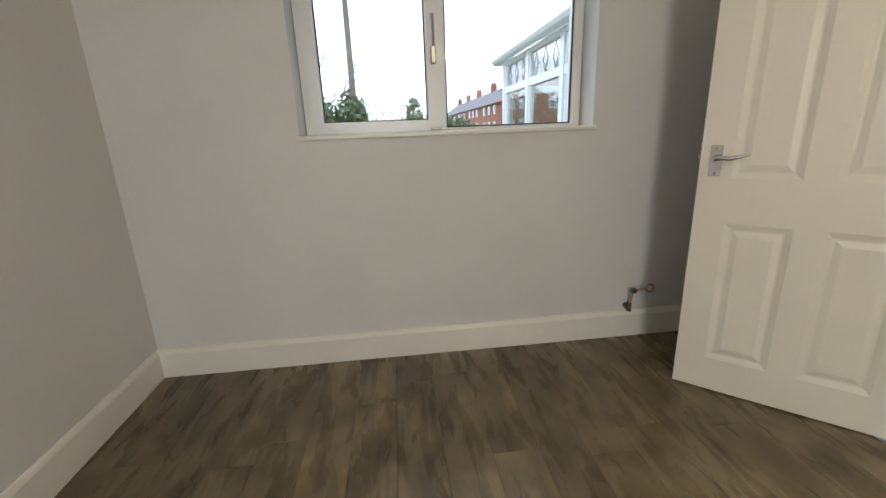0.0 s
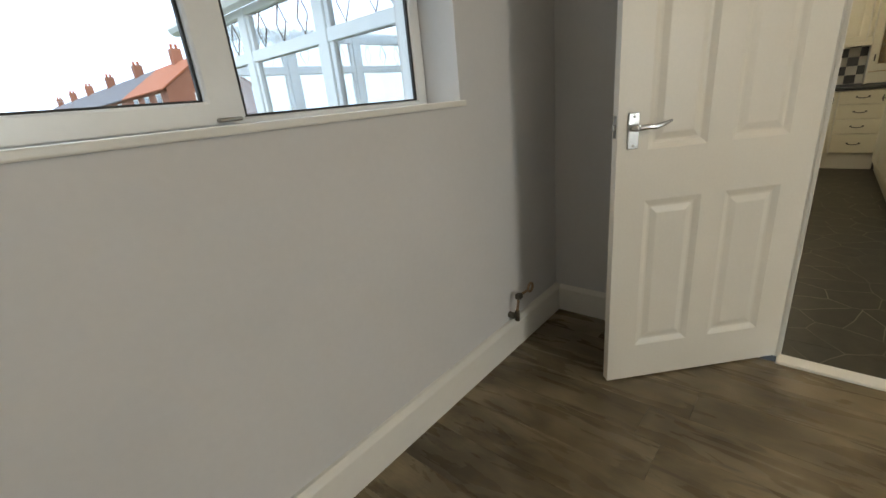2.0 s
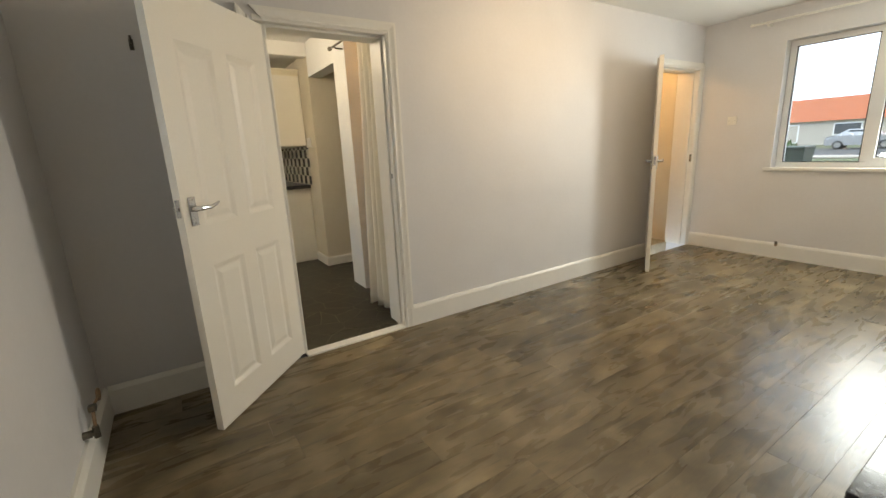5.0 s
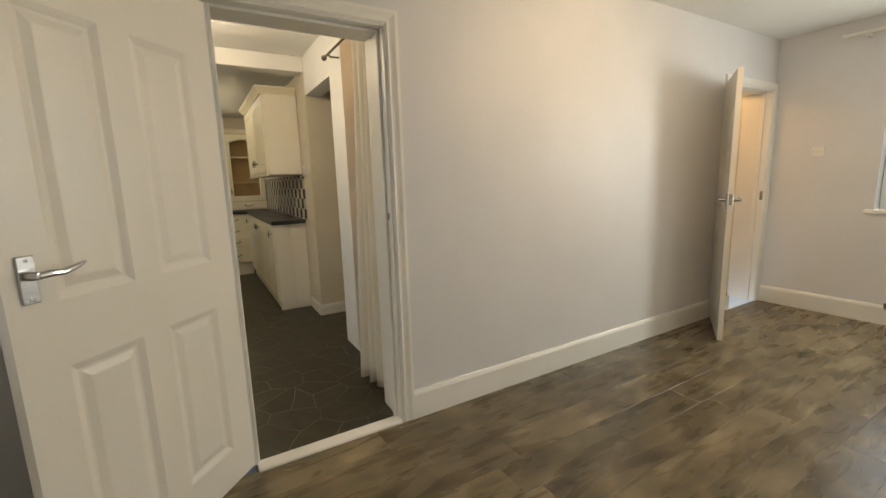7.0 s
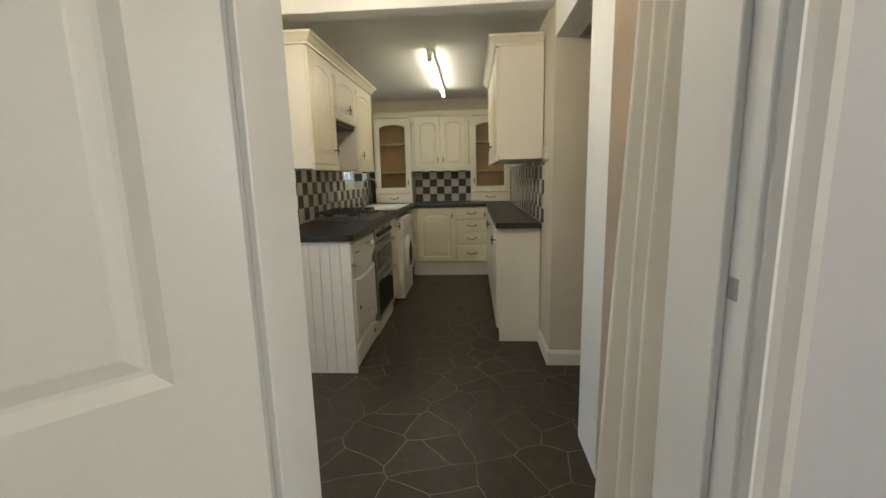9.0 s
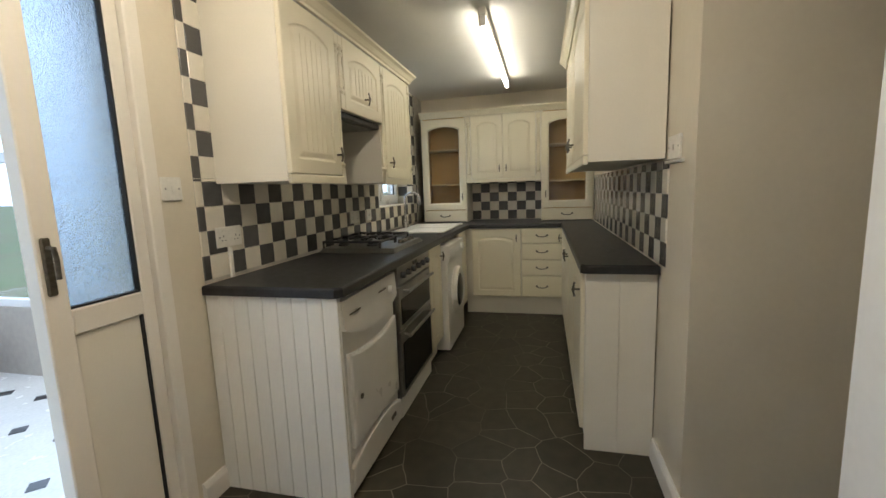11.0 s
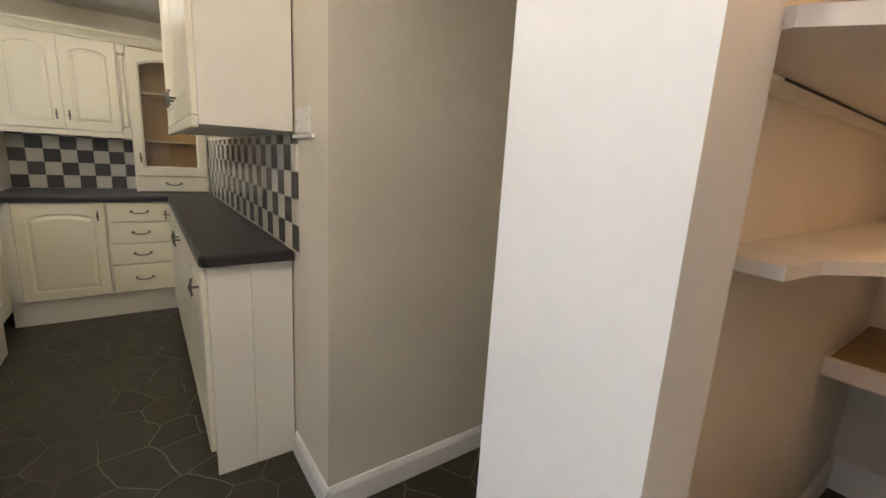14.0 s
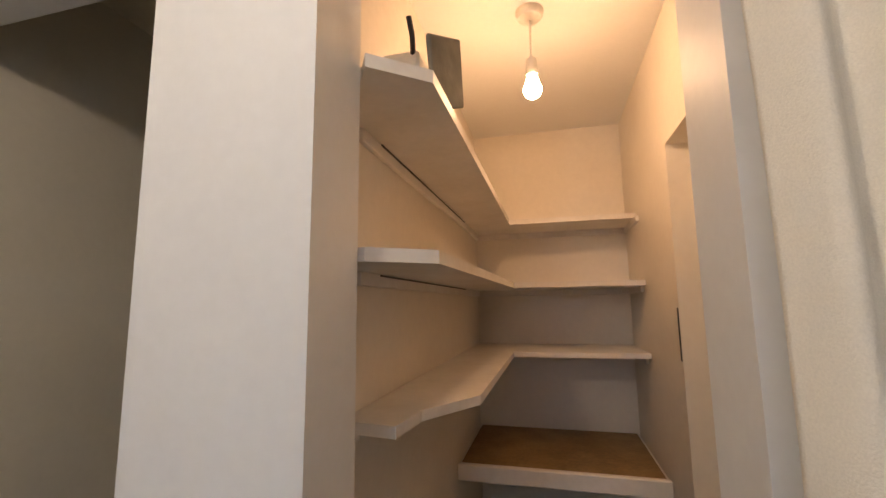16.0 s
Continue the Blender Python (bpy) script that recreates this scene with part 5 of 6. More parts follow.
def conservatory():
    ob = thing("conservatory", "white conservatory with leaded top lights on a brick dwarf wall", "conservatory")
    zt, ze, zw = 1.60, 1.90, 0.52
    for nm, a, b in (("dwarf_wall", (CX0, CY0, GZ), (CX0 + 0.1, CY1, zw)), ("dwarf_wall", (CX0 + 0.1, CY1 - 0.1, GZ), (CX1, CY1, zw)), ("dwarf_wall", (CX1 - 0.1, CY0, GZ), (CX1, CY1 - 0.1, zw))):
        part(nm, boxed(a, b), MORTAR, ob, "pale mortar between red bricks")
    part("floor", boxed((CX0 + 0.1, CY0, GZ), (CX1 - 0.1, CY1 - 0.1, 0.0)), TERRA, ob, "white tiled floor")
    for p, q in (((CX0 + 0.05, CY0), (CX0 + 0.05, CY1 - 0.05)), ((CX0 + 0.05, CY1 - 0.05), (CX1 - 0.05, CY1 - 0.05)), ((CX1 - 0.05, CY0), (CX1 - 0.05, CY1 - 0.05))):
        along_y = p[0] == q[0]
        n = 3
        us = [p[1] + (q[1] - p[1]) * k / n for k in range(n + 1)] if along_y else [p[0] + (q[0] - p[0]) * k / 4 for k in range(5)]
        c = p[0] if along_y else p[1]

        def bar(nm, u0, u1, z0, z1, hw=0.03, mat=UPVC, parent=ob):
            a, b = ((c - hw, u0, z0), (c + hw, u1, z1)) if along_y else ((u0, c - hw, z0), (u1, c + hw, z1))
            return part(nm, boxed(a, b, 0.004), mat, parent)

        for u in us:
            bar("post", u - 0.04, u + 0.04, zw, ze, 0.035)
        for u0, u1 in zip(us, us[1:]):
            w0, w1 = u0 + 0.04, u1 - 0.04
            bar("cill", w0, w1, zw, zw + 0.06)
            bar("transom", w0, w1, zt - 0.035, zt + 0.035)
            bar("head", w0, w1, ze - 0.05, ze)
            for z0, z1, gm in ((zw + 0.06, zt - 0.035, PANE), (zt + 0.035, ze - 0.05, LEADED)):
                for e0, e1 in ((w0, w0 + 0.035), (w1 - 0.035, w1)):
                    bar("sash", e0, e1, z0, z1, 0.022)
                g = bar("pane", w0 + 0.035, w1 - 0.035, z0, z1, 0.004, gm)
                g.visible_shadow = False
            m = 3
            for k in range(m):
                uc = w0 + 0.035 + (w1 - w0 - 0.07) * (k + 0.5) / m
                zc, ru, rz = (zt + ze) / 2 - 0.01, (w1 - w0) / m * 0.42, 0.10
                sgn = -0.006 if along_y and c < 2 else 0.006
                pts = [(uc, zc + rz), (uc + ru * 0.5, zc), (uc, zc - rz), (uc - ru * 0.5, zc), (uc, zc + rz)]
                P = [((c + sgn, u, z) if along_y else (u, c + sgn, z)) for u, z in pts]
                part("lead_came", tube(bmesh.new(), P, 0.004, 5), PEWTER, ob)
    ridge = 2.62
    part("gutter", tube(bmesh.new(), [(CX0 - 0.05, CY0, ze + 0.03), (CX0 - 0.05, CY1 + 0.05, ze + 0.03)], 0.055, 10), UPVC, ob, smooth=True)
    part("gutter", tube(bmesh.new(), [(CX0 - 0.05, CY1 + 0.05, ze + 0.03), (CX1 + 0.05, CY1 + 0.05, ze + 0.03)], 0.055, 10), UPVC, ob, smooth=True)
    mid = (CX0 + CX1) / 2
    for s, x0 in ((1, CX0 - 0.02), (-1, CX1 + 0.02)):
        loops = [[(x0, CY0, ze + 0.05), (x0, CY1 + 0.02, ze + 0.05), (mid, CY1 + 0.02, ridge), (mid, CY0, ridge)], [(x0, CY0, ze + 0.075), (x0, CY1 + 0.02, ze + 0.075), (mid, CY1 + 0.02, ridge + 0.025), (mid, CY0, ridge + 0.025)]]
        r = part("roof_sheet", loft(bmesh.new(), loops), POLY, ob, "milky polycarbonate roof")
        for k in range(5):
            y = CY0 + 0.05 + (CY1 - CY0 - 0.06) * k / 4
            part("rafter", tube(bmesh.new(), [(x0, y, ze + 0.07), (mid, y, ridge + 0.03)], 0.022, 6), UPVC, ob)
    part("downpipe", tube(bmesh.new(), [(1.20, 2.49, GZ), (1.20, 2.49, 1.95)], 0.034, 12), UPVC, ob, "white plastic downpipe", True)
    part("pipe_clip", boxed((1.16, 2.45, 1.55), (1.24, 2.535, 1.59), 0.004), UPVC, ob)
    return ob


cons = conservatory()


def cons_bricks():
    bw, bh = 0.215, 0.065
    mes = {}
    def mesh_of(w):
        k = round(w, 3)
        if k not in mes:
            bm = boxed((0, -0.006, 0), (w, 0.012, bh), 0.003)
            me = bpy.data.meshes.new("brick")
            bm.to_mesh(me)
            bm.free()
            me.materials.append(BRICK)
            mes[k] = me
        return mes[k]
    walls = [ob for ob in cons.children if ob.name.startswith("dwarf_wall")]
    for wall, (ax, ay), rz, length in ((walls[0], (CX0, CY1), -90, CY1 - CY0), (walls[1], (CX1 - 0.1, CY1 - 0.1), 180, CX1 - CX0 - 0.2)):
        for row in range(9):
            u, z = (-bw / 2 if row % 2 else 0.0), GZ + 0.005 + row * (bh + 0.01)
            while u < length:
                a, b = max(u, 0), min(u + bw, length)
                if b - a > 0.03:
                    o = new("brick", mesh_of(b - a))
                    o.parent = wall
                    o.matrix_basis = pose(ax, ay, z, 0, 0, rz) @ Matrix.Translation((a, 0, 0))
                u += bw + 0.01


cons_bricks()
DIAMOND = surface("dark_inset_tile", (0.05, 0.05, 0.055), None, 10, 0.3)
dbm = bmesh.new()
loft(dbm, [[(0.05, 0, 0.0), (0, 0.05, 0.0), (-0.05, 0, 0.0), (0, -0.05, 0.0)], [(0.05, 0, 0.004), (0, 0.05, 0.004), (-0.05, 0, 0.004), (0, -0.05, 0.004)]])
dme = bpy.data.meshes.new("inset_tile")
dbm.to_mesh(dme)
dbm.free()
dme.materials.append(DIAMOND)
tile_floor = [o for o in cons.children if o.name.startswith("floor")][0]
for i in range(9):
    for j in range(7):
        o = new("inset_tile", dme)
        o.parent = tile_floor
        o.location = (CX0 + 0.3 + i * 0.33, CY0 + 0.25 + j * 0.33, 0.0)

# ---------- outdoors ----------
GRASS = surface("rough_lawn", (0.075, 0.105, 0.035), (0.11, 0.10, 0.05), 0.6, 0.95, 0.6, 12, grain=0.25)
ASPHALT = surface("asphalt", (0.055, 0.055, 0.055), (0.075, 0.073, 0.07), 2, 0.9, 0.4, 120)
ROOF_RED = surface("orange_clay_tiles", (0.45, 0.13, 0.055), (0.36, 0.11, 0.05), 2, 0.85, 0.5, 14, stretch=(1, 1, 4))
ROOF_GREY = surface("weathered_slates", (0.11, 0.11, 0.13), (0.15, 0.14, 0.15), 2, 0.8, 0.4, 14)
RENDER = surface("pale_render", (0.50, 0.46, 0.40), (0.44, 0.40, 0.35), 2, 0.9)
LEAF = surface("evergreen_leaf", (0.045, 0.085, 0.025), (0.085, 0.12, 0.04), 6, 0.6, vary=0.2)
BARK = surface("grey_bark", (0.12, 0.10, 0.08), (0.18, 0.155, 0.13), 9, 0.9, 0.5, 40)
POLEWOOD = surface("creosoted_pole", (0.15, 0.13, 0.10), (0.19, 0.17, 0.13), 4, 0.9, 0.3, 60, stretch=(8, 8, 1))
DARKPANE = surface("dark_far_pane", (0.05, 0.06, 0.07), (0.08, 0.09, 0.10), 1, 0.15)

structure("ground", slab("y", 0, 0.5, 0, 1, 0, 1), GRASS).data.clear_geometry()
gob = bpy.data.objects["ground"]
gbm = bmesh.new()
hole = (-1.5, -3.68, 7.33, 2.40)
R = 1500
ring_o = [(-R, -R), (R, -R), (R, R), (-R, R)]
ring_i = [(hole[0], hole[1]), (hole[2], hole[1]), (hole[2], hole[3]), (hole[0], hole[3])]
vo, vi = [gbm.verts.new((x, y, GZ)) for x, y in ring_o], [gbm.verts.new((x, y, GZ)) for x, y in ring_i]
for k in range(4):
    gbm.faces.new((vo[k], vo[(k + 1) % 4], vi[(k + 1) % 4], vi[k]))
gbm.to_mesh(gob.data)
gbm.free()
gob["label"] = "rough green lawn reaching to the horizon"
structure("roof_slab", boxed((-1.52, -3.70, 2.651), (7.35, 2.42, 2.80)), RENDER, "flat slab over the rooms")
structure("road", boxed((-80, -44, GZ), (80, -29, GZ + 0.012)), ASPHALT, "grey asphalt road in front of the house")
structure("pavement", boxed((-80, -29, GZ), (80, -27.2, GZ + 0.10), 0.02), MORTAR, "pale concrete pavement with a raised kerb")


def leaf_clump(bm, rnd, centre, rad, count, size):
    for _ in range(count):
        d = Vector((rnd.gauss(0, 1), rnd.gauss(0, 1), rnd.gauss(0, 1)))
        d = d.normalized() * rnd.uniform(0.55, 1.05)
        c = Vector(centre) + Vector((d.x * rad[0], d.y * rad[1], d.z * rad[2]))
        u = Vector((rnd.uniform(-1, 1), rnd.uniform(-1, 1), rnd.uniform(-1, 1))).normalized()
        v = u.orthogonal().normalized()
        s = size * rnd.uniform(0.6, 1.3)
        vs = [bm.verts.new(c + u * s), bm.verts.new(c + v * s * 0.5), bm.verts.new(c - u * s), bm.verts.new(c - v * s * 0.5)]
        bm.faces.new(vs)


def bare_tree(x, y, h, seed):
    rnd = random.Random(seed)
    ob = thing("bare_tree", "leafless winter tree with fine grey twigs", "tree", pose(x, y, GZ))
    bm = bmesh.new()

    def limb(p, d, ln, r, depth):
        pts, q = [p], Vector(p)
        for k in range(3):
            d = (d + Vector((rnd.uniform(-0.25, 0.25), rnd.uniform(-0.25, 0.25), rnd.uniform(-0.05, 0.2)))).normalized()
            q = q + d * ln / 3
            pts.append(q.copy())
        tube(bm, pts, r, 5 if depth > 1 else 3, [r, r * 0.85, r * 0.7, r * 0.5])
        if depth:
            for _ in range(3 if depth > 1 else 4):
                t = rnd.choice(pts[1:])
                limb(t, (d + Vector((rnd.uniform(-0.9, 0.9), rnd.uniform(-0.9, 0.9), rnd.uniform(-0.1, 0.6)))).normalized(), ln * 0.62, r * 0.5, depth - 1)

    part("trunk", tube(bmesh.new(), [(0, 0, 0), (0.05, 0, h * 0.15), (0.02, 0.05, h * 0.32)], 0.12, 8, [0.16, 0.12, 0.10]), BARK, ob)
    for k in range(5):
        a = k * 1.26 + rnd.uniform(-0.3, 0.3)
        limb(Vector((0.02, 0.04, h * rnd.uniform(0.2, 0.32))), Vector((math.cos(a) * 0.7, math.sin(a) * 0.7, 1)).normalized(), h * 0.38, 0.05, 3)
    part("branches", bm, BARK, ob)


def evergreen(x, y, h, w, seed, label):
    rnd = random.Random(seed)
    ob = thing("evergreen_tree", label, "tree", pose(x, y, GZ))
    part("trunk", tube(bmesh.new(), [(0, 0, 0), (0, 0, h * 0.9)], 0.1, 7, [h * 0.03, h * 0.008]), BARK, ob)
    bm = bmesh.new()
    for k in range(16):
        f = k / 15
        rr = w * 0.5 * (1 - f) ** 0.7
        for _ in range(max(2, int(6 * (1 - f)))):
            a = rnd.uniform(0, 6.28)
            leaf_clump(bm, rnd, (math.cos(a) * rr * 0.7, math.sin(a) * rr * 0.7, h * (0.1 + 0.88 * f)), (w * 0.16, w * 0.16, h * 0.06), 34, w * 0.05)
    part("crown", bm, LEAF, ob)


def hedge(name, x0, x1, y0, y1, h, seed, label):
    rnd = random.Random(seed)
    bm = bmesh.new()
    n = int((x1 - x0) * 3)
    for k in range(n):
        x = x0 + (x1 - x0) * (k + 0.5) / n
        leaf_clump(bm, rnd, (x, (y0 + y1) / 2 + rnd.uniform(-0.2, 0.2), GZ + h * rnd.uniform(0.4, 0.62)), (0.5, (y1 - y0) / 2, h * 0.48), 420, 0.13)
    tagged(part(name, bm, LEAF), label, "hedge", "", "stuff")


bare_tree(-2.6, 19.0, 5.2, 11)
hedge("hedge", -3.4, 0.4, 15.5, 17.0, 2.6, 5, "tangled ivy and evergreen hedge at the garden's end")
hedge("hedge", 0.3, 4.2, 22, 24, 2.0, 8, "low clipped garden hedge")
evergreen(2.1, 42, 4.2, 3.2, 7, "dark bushy conifer beyond the garden")
evergreen(5.2, 60, 3.6, 3.0, 17, "dark small conifer in the distance")
evergreen(7.2, 64, 3.9, 3.6, 27, "dark round evergreen in the distance")
for x, y, h, r, lb in ((-1.75, 21.5, 9.0, 0.14, "tall wooden telegraph pole with crossarm"), (0.55, 40.0, 4.7, 0.10, "distant wooden telegraph pole")):
    p = thing("telegraph_pole", lb, "pole", pose(x, y, GZ))
    part("shaft", tube(bmesh.new(), [(0, 0, 0), (0, 0, h)], r, 10, [r * 1.2, r * 0.8]), POLEWOOD, p)
    part("crossarm", boxed((-0.3, -0.05, h * 0.93), (0.3, 0.05, h * 0.93 + 0.10), 0.01), POLEWOOD, p)
    for dx in (-0.25, 0.25):
        part("insulator", lathe(bmesh.new(), [(0.04, h * 0.93 + 0.1), (0.05, h * 0.93 + 0.16), (0.02, h * 0.93 + 0.22)], (dx, 0, 0), "z", 8), PLASTIC, p)
shed = thing("garden_shed", "low grey shed with a pale felt roof", "shed", pose(3.0, 26, GZ))
part("walls", boxed((-1.6, -1, 0), (1.6, 1, 1.25)), POLEWOOD, shed)
part("roof", loft(bmesh.new(), [[(-1.7, y, 1.24), (1.7, y, 1.24), (1.7, y, 1.32), (0, y, 1.6), (-1.7, y, 1.32)] for y in (-1.1, 1.1)]), RENDER, shed)


def terrace(x0, y0, n):
    """A row of two-storey brick houses running away from the viewer, each with its own roof slope, chimney and windows."""
    d, ln, he, hr = 9.0, 15.0, 5.2, 8.4
    for k in range(n):
        ob = thing("terraced_house", "brick terraced house with orange clay roof" if k == 0 else "brick terraced house with grey slate roof", "house", pose(x0, y0 + k * ln, GZ), "distant terrace")
        part("wall", boxed((0, 0, 0), (d, ln, he)), BRICK, ob)
        part("gable", loft(bmesh.new(), [[(0.01, y, he), (d - 0.01, y, he), (d / 2, y, hr - 0.1)] for y in (0.02, ln - 0.02)]), BRICK, ob)
        for s in (0, 1):
            a, b = (-0.4, d / 2) if s == 0 else (d + 0.4, d / 2)
            part("roof", loft(bmesh.new(), [[(a, y, he - 0.2), (b, y, hr), (b, y, hr + 0.14), (a, y, he - 0.06)] for y in (-0.15, ln + 0.0)]), ROOF_RED if k == 0 else ROOF_GREY, ob)
        ch = part("chimney", boxed((d / 2 - 0.55, ln / 2 - 0.5, hr - 0.9), (d / 2 + 0.55, ln / 2 + 0.5, hr + 1.5), 0.04), BRICK, ob)
        for dx in (-0.25, 0.25):
            part("chimney_pot", tube(bmesh.new(), [(d / 2 + dx, ln / 2, hr + 1.5), (d / 2 + dx, ln / 2, hr + 2.0)], 0.16, 8), ROOF_RED, ch)
        for z in (1.0, 3.5):
            for u in (2.0, 6.0, 10.0):
                w = part("window", boxed((-0.05, u, z), (0.02, u + 1.6, z + 1.3)), UPVC, ob)
                part("pane", boxed((-0.07, u + 0.12, z + 0.12), (-0.04, u + 1.48, z + 1.18)), DARKPANE, w)
        if k == 0:
            w = part("window", boxed((2.6, -0.05, 3.4), (4.2, 0.02, 4.6)), UPVC, ob)
            part("pane", boxed((2.72, -0.07, 3.52), (4.08, -0.04, 4.48)), DARKPANE, w)


terrace(16.5, 52, 6)


def bungalow():
    ob = thing("bungalow", "low rendered bungalow with a red tiled roof across the road", "house", pose(-14, -64, GZ))
    L, d, he, hr = 40, 8, 2.5, 4.9
    part("wall", boxed((0, 0, 0), (L, d, he)), RENDER, ob)
    part("roof", loft(bmesh.new(), [[(x, -0.4, he - 0.1), (x, d + 0.4, he - 0.1), (x, d / 2, hr)] for x in (-0.4, L + 0.4)]), ROOF_RED, ob)
    for k in range(8):
        x = 1.5 + k * 5
        w = part("window" if k % 2 else "garage_door", boxed((x, d - 0.02, 0.2 if k % 2 == 0 else 0.9), (x + 2.2, d + 0.05, 2.15)), UPVC, ob)
        part("pane" if k % 2 else "panel", boxed((x + 0.12, d + 0.03, 0.32 if k % 2 == 0 else 1.02), (x + 2.08, d + 0.07, 2.03)), DARKPANE if k % 2 else RENDER, w)


bungalow()
CAR_GREY = surface("grey_car_paint", (0.10, 0.11, 0.12), (0.12, 0.13, 0.14), 3, 0.25, metal=0.6)
CAR_PALE = surface("silver_car_paint", (0.42, 0.43, 0.44), (0.38, 0.39, 0.40), 3, 0.25, metal=0.6)


def car(x, y, rz, paint, label):
    ob = thing("parked_car", label, "car", pose(x, y, GZ + 0.012, 0, 0, rz), "parked cars")
    side = [(-2.0, 0.30), (-2.05, 0.62), (-1.9, 0.86), (-1.1, 0.95), (-0.55, 1.40), (0.75, 1.45), (1.45, 1.0), (1.98, 0.92), (2.05, 0.55), (2.0, 0.28)]
    loops = [[(px, s * 0.85 * (0.82 if pz > 1.0 else 1), pz) for px, pz in side] for s in (-1, 1)]
    part("body", loft(bmesh.new(), loops), paint, ob)
    for s in (-1, 1):
        part("side_window", loft(bmesh.new(), [[(-0.9, s * 0.735 + o, 1.02), (-0.45, s * 0.705 + o, 1.34), (0.65, s * 0.705 + o, 1.38), (1.15, s * 0.735 + o, 1.02)] for o in (0, s * 0.05)]), DARKPANE, ob)
    for px in (-1.25, 1.25):
        for s in (-1, 1):
            wh = part("wheel", lathe(bmesh.new(), [(0.30, -0.1), (0.32, -0.06), (0.32, 0.06), (0.30, 0.1)], (px, s * 0.78, 0.32), "y", 18), BLACK, ob)
            part("rim", lathe(bmesh.new(), [(0.2, s * 0.1), (0.19, s * 0.112), (0.0001, s * 0.105)], (px, s * 0.78, 0.32), "y", 14), STEEL, wh)


car(9.0, -41.5, 4, CAR_PALE, "silver hatchback parked across the road")
car(4.5, -41.8, 2, CAR_GREY, "dark grey hatchback parked across the road")
hedge("hedge", 4.0, 7.5, -13.6, -12.6, 1.25, 15, "clipped green front garden hedge")
BIN = surface("dark_bin_plastic", (0.03, 0.045, 0.04), (0.04, 0.055, 0.05), 8, 0.5)
wb = thing("wheelie_bin", "dark green wheelie bin by the hedge", "bin", pose(3.7, -12.4, GZ))
part("tub", loft(bmesh.new(), [[(-0.22, -0.26, 0.05), (0.22, -0.26, 0.05), (0.22, 0.26, 0.05), (-0.22, 0.26, 0.05)], [(-0.29, -0.36, 0.98), (0.29, -0.36, 0.98), (0.29, 0.36, 0.98), (-0.29, 0.36, 0.98)]]), BIN, wb)
part("lid", boxed((-0.31, -0.38, 0.98), (0.31, 0.40, 1.05), 0.02), BIN, wb)
for s in (-1, 1):
    part("wheel", lathe(bmesh.new(), [(0.1, -0.03), (0.1, 0.03)], (s * 0.24, 0.27, 0.1), "x", 12), BLACK, wb)


# ---------- tiled splashbacks, tile by tile ----------
def tile_mesh(w, h, mat):
    t, c = 0.006, 0.0015
    bm = loft(bmesh.new(), [[(0, 0, 0), (w, 0, 0), (w, 0, h), (0, 0, h)], [(0, -t + c, 0), (w, -t + c, 0), (w, -t + c, h), (0, -t + c, h)], [(c, -t, c), (w - c, -t, c), (w - c, -t, h - c), (c, -t, h - c)]])
    me = bpy.data.meshes.new("tile")
    bm.to_mesh(me)
    bm.free()
    me.materials.append(mat)
    return me


TILES = {}


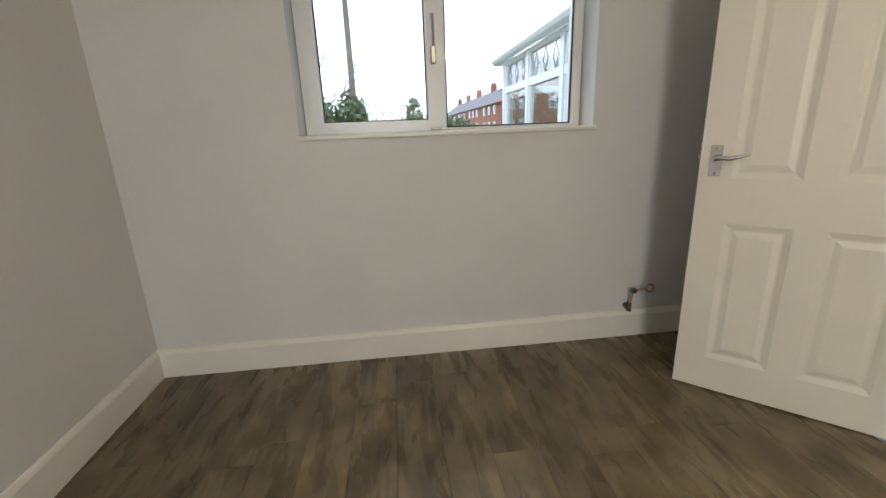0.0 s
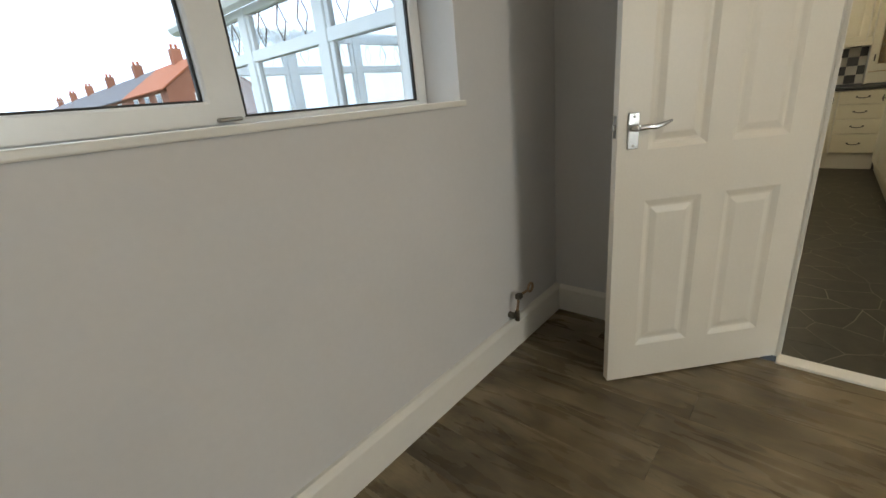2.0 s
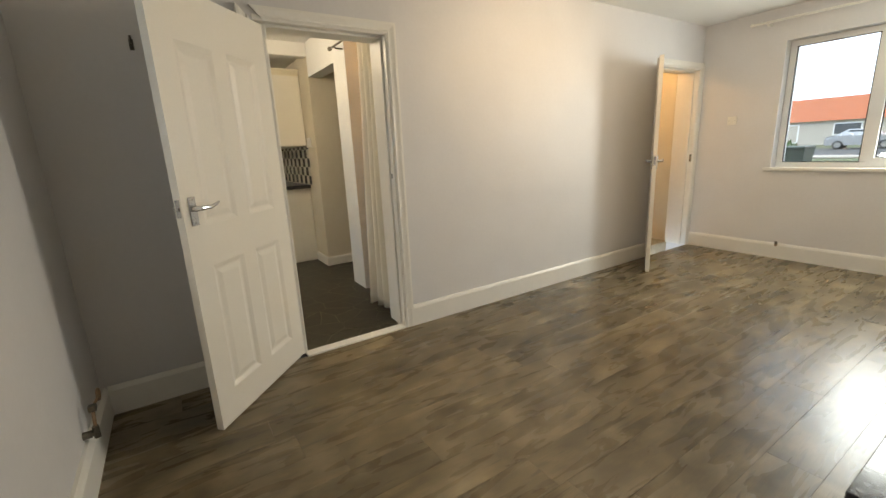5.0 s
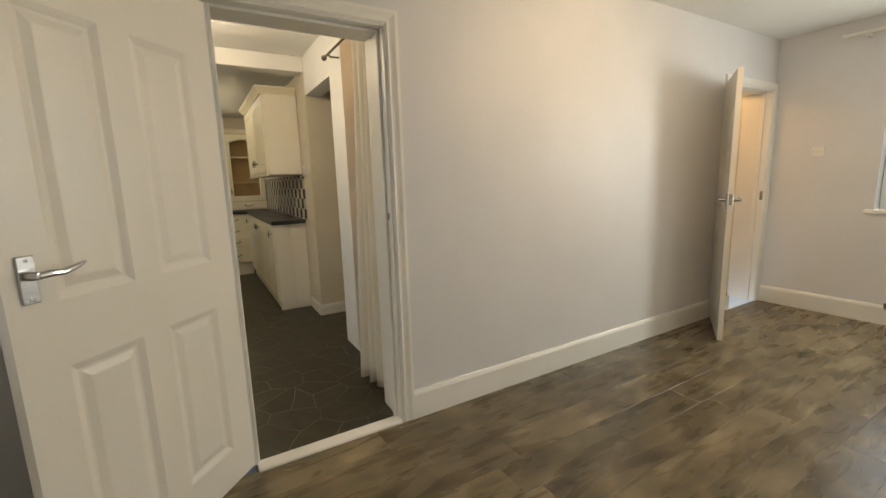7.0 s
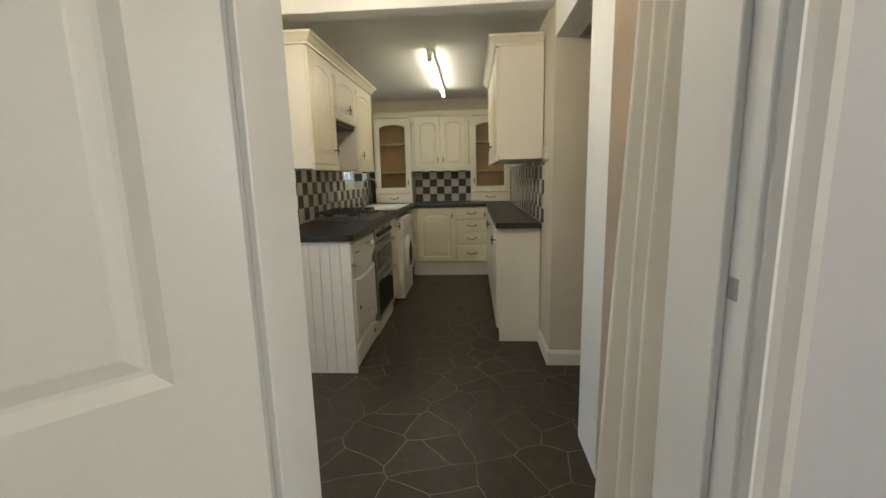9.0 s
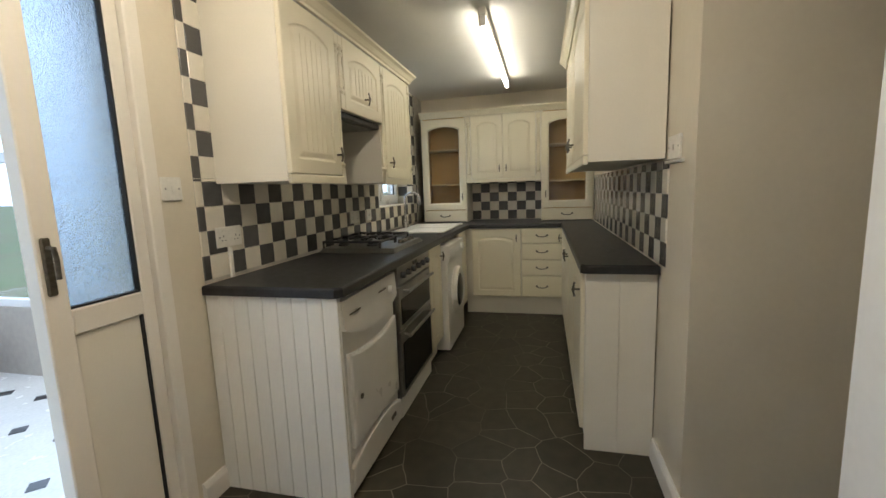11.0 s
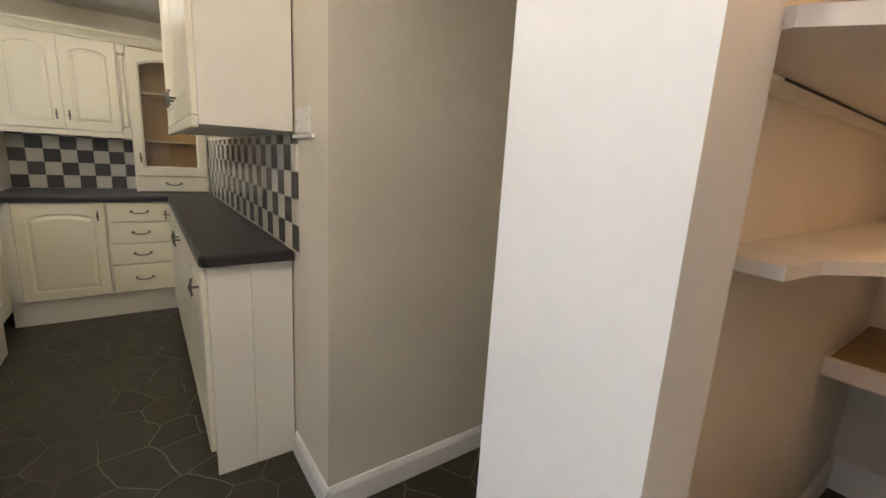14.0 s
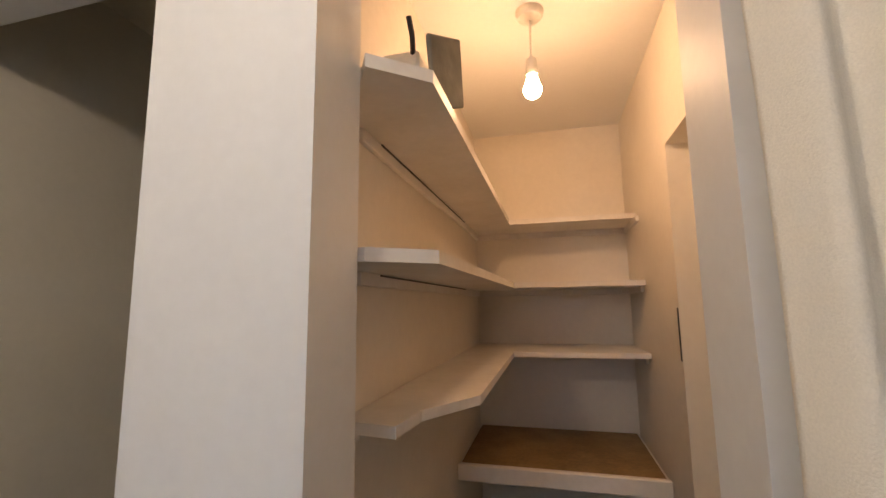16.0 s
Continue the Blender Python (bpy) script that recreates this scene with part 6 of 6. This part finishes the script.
def tiled(parent, at, u0, u1, z0, z1, pitch, phase=0, origin=None, rise=None):
    """Chequered tiles in the rectangle u0..u1, z0..z1 of the wall plane at; cut tiles at its edges."""
    ou, oz = origin or (u0, z0)
    rise = rise or pitch
    i0, j0 = math.floor((u0 - ou) / pitch), math.floor((z0 - oz) / rise + 1e-6)
    j = j0
    while oz + j * rise < z1:
        i = i0
        while ou + i * pitch < u1:
            a, b = max(u0, ou + i * pitch), min(u1, ou + (i + 1) * pitch)
            c, d = max(z0, oz + j * rise), min(z1, oz + (j + 1) * rise)
            if b - a > 0.008 and d - c > 0.008:
                dark = (i + j + phase) % 2 == 0
                key = (round(b - a - 0.0025, 4), round(d - c - 0.0025, 4), dark)
                if key not in TILES:
                    TILES[key] = tile_mesh(key[0], key[1], TILE_DARK if dark else TILE_PALE)
                o = new("tile", TILES[key])
                o.parent = parent
                o.matrix_basis = at @ Matrix.Translation((a + 0.00125, -0.0015, c + 0.00125))
            i += 1
        j += 1


def splashbacks():
    p = 0.1003
    left = tagged(new("splashback_north"), "chequered dark grey and cream glazed wall tiles", "tiles", "", "structure")
    part("grout", boxed((3.754, KN - 0.0015, 0.912), (5.68, KN - 0.0002, 2.278)), GROUT, left)
    part("grout", boxed((5.68, KN - 0.0015, 0.912), (6.66, KN - 0.0002, 1.135)), GROUT, left)
    part("grout", boxed((6.66, KN - 0.0015, 0.912), (7.115, KN - 0.0002, 2.278)), GROUT, left)
    at, org, q, zb = pose(0, KN, 0), (3.793, 0.9255), 0.1065, 0.9255
    tiled(left, at, 3.754, 5.68, zb, 1.345, q, 1, org, 0.102)
    tiled(left, at, 3.754, 3.875, 1.3455, 2.278, q, 1, org, 0.102)
    tiled(left, at, 4.36, 4.915, 1.3455, 1.70, q, 1, org, 0.102)
    tiled(left, at, 5.495, 5.68, 1.3455, 2.278, q, 1, org, 0.102)
    tiled(left, at, 5.68, 6.66, zb, 1.135, q, 1, org, 0.102)
    tiled(left, at, 6.66, 6.80, zb, 2.278, q, 1, org, 0.102)
    tiled(left, pose(6.66, KN, 0, 0, 0, -90), -0.16, 0.0, 1.137, 2.06, p, 1, (-0.16, 0.914))
    right = tagged(new("splashback_south"), "chequered dark grey and cream glazed wall tiles", "tiles", "", "structure")
    part("grout", boxed((4.205, KS + 0.0002, 0.912), (6.79, KS + 0.0015, 1.352)), GROUT, right)
    tiled(right, pose(0, KS, 0, 0, 0, 180), -6.79, -4.205, 0.914, 1.352, p, 1, (-6.79, 0.914))
    far_w = tagged(new("splashback_east"), "chequered dark grey and cream glazed wall tiles", "tiles", "", "structure")
    part("grout", boxed((KE - 0.0015, 0.79, 0.912), (KE - 0.0002, 1.56, 1.34)), GROUT, far_w)
    tiled(far_w, pose(KE, 0, 0, 0, 0, -90), -1.56, -0.79, 0.914, 1.336, p, 0, (-1.56, 0.914))


splashbacks()
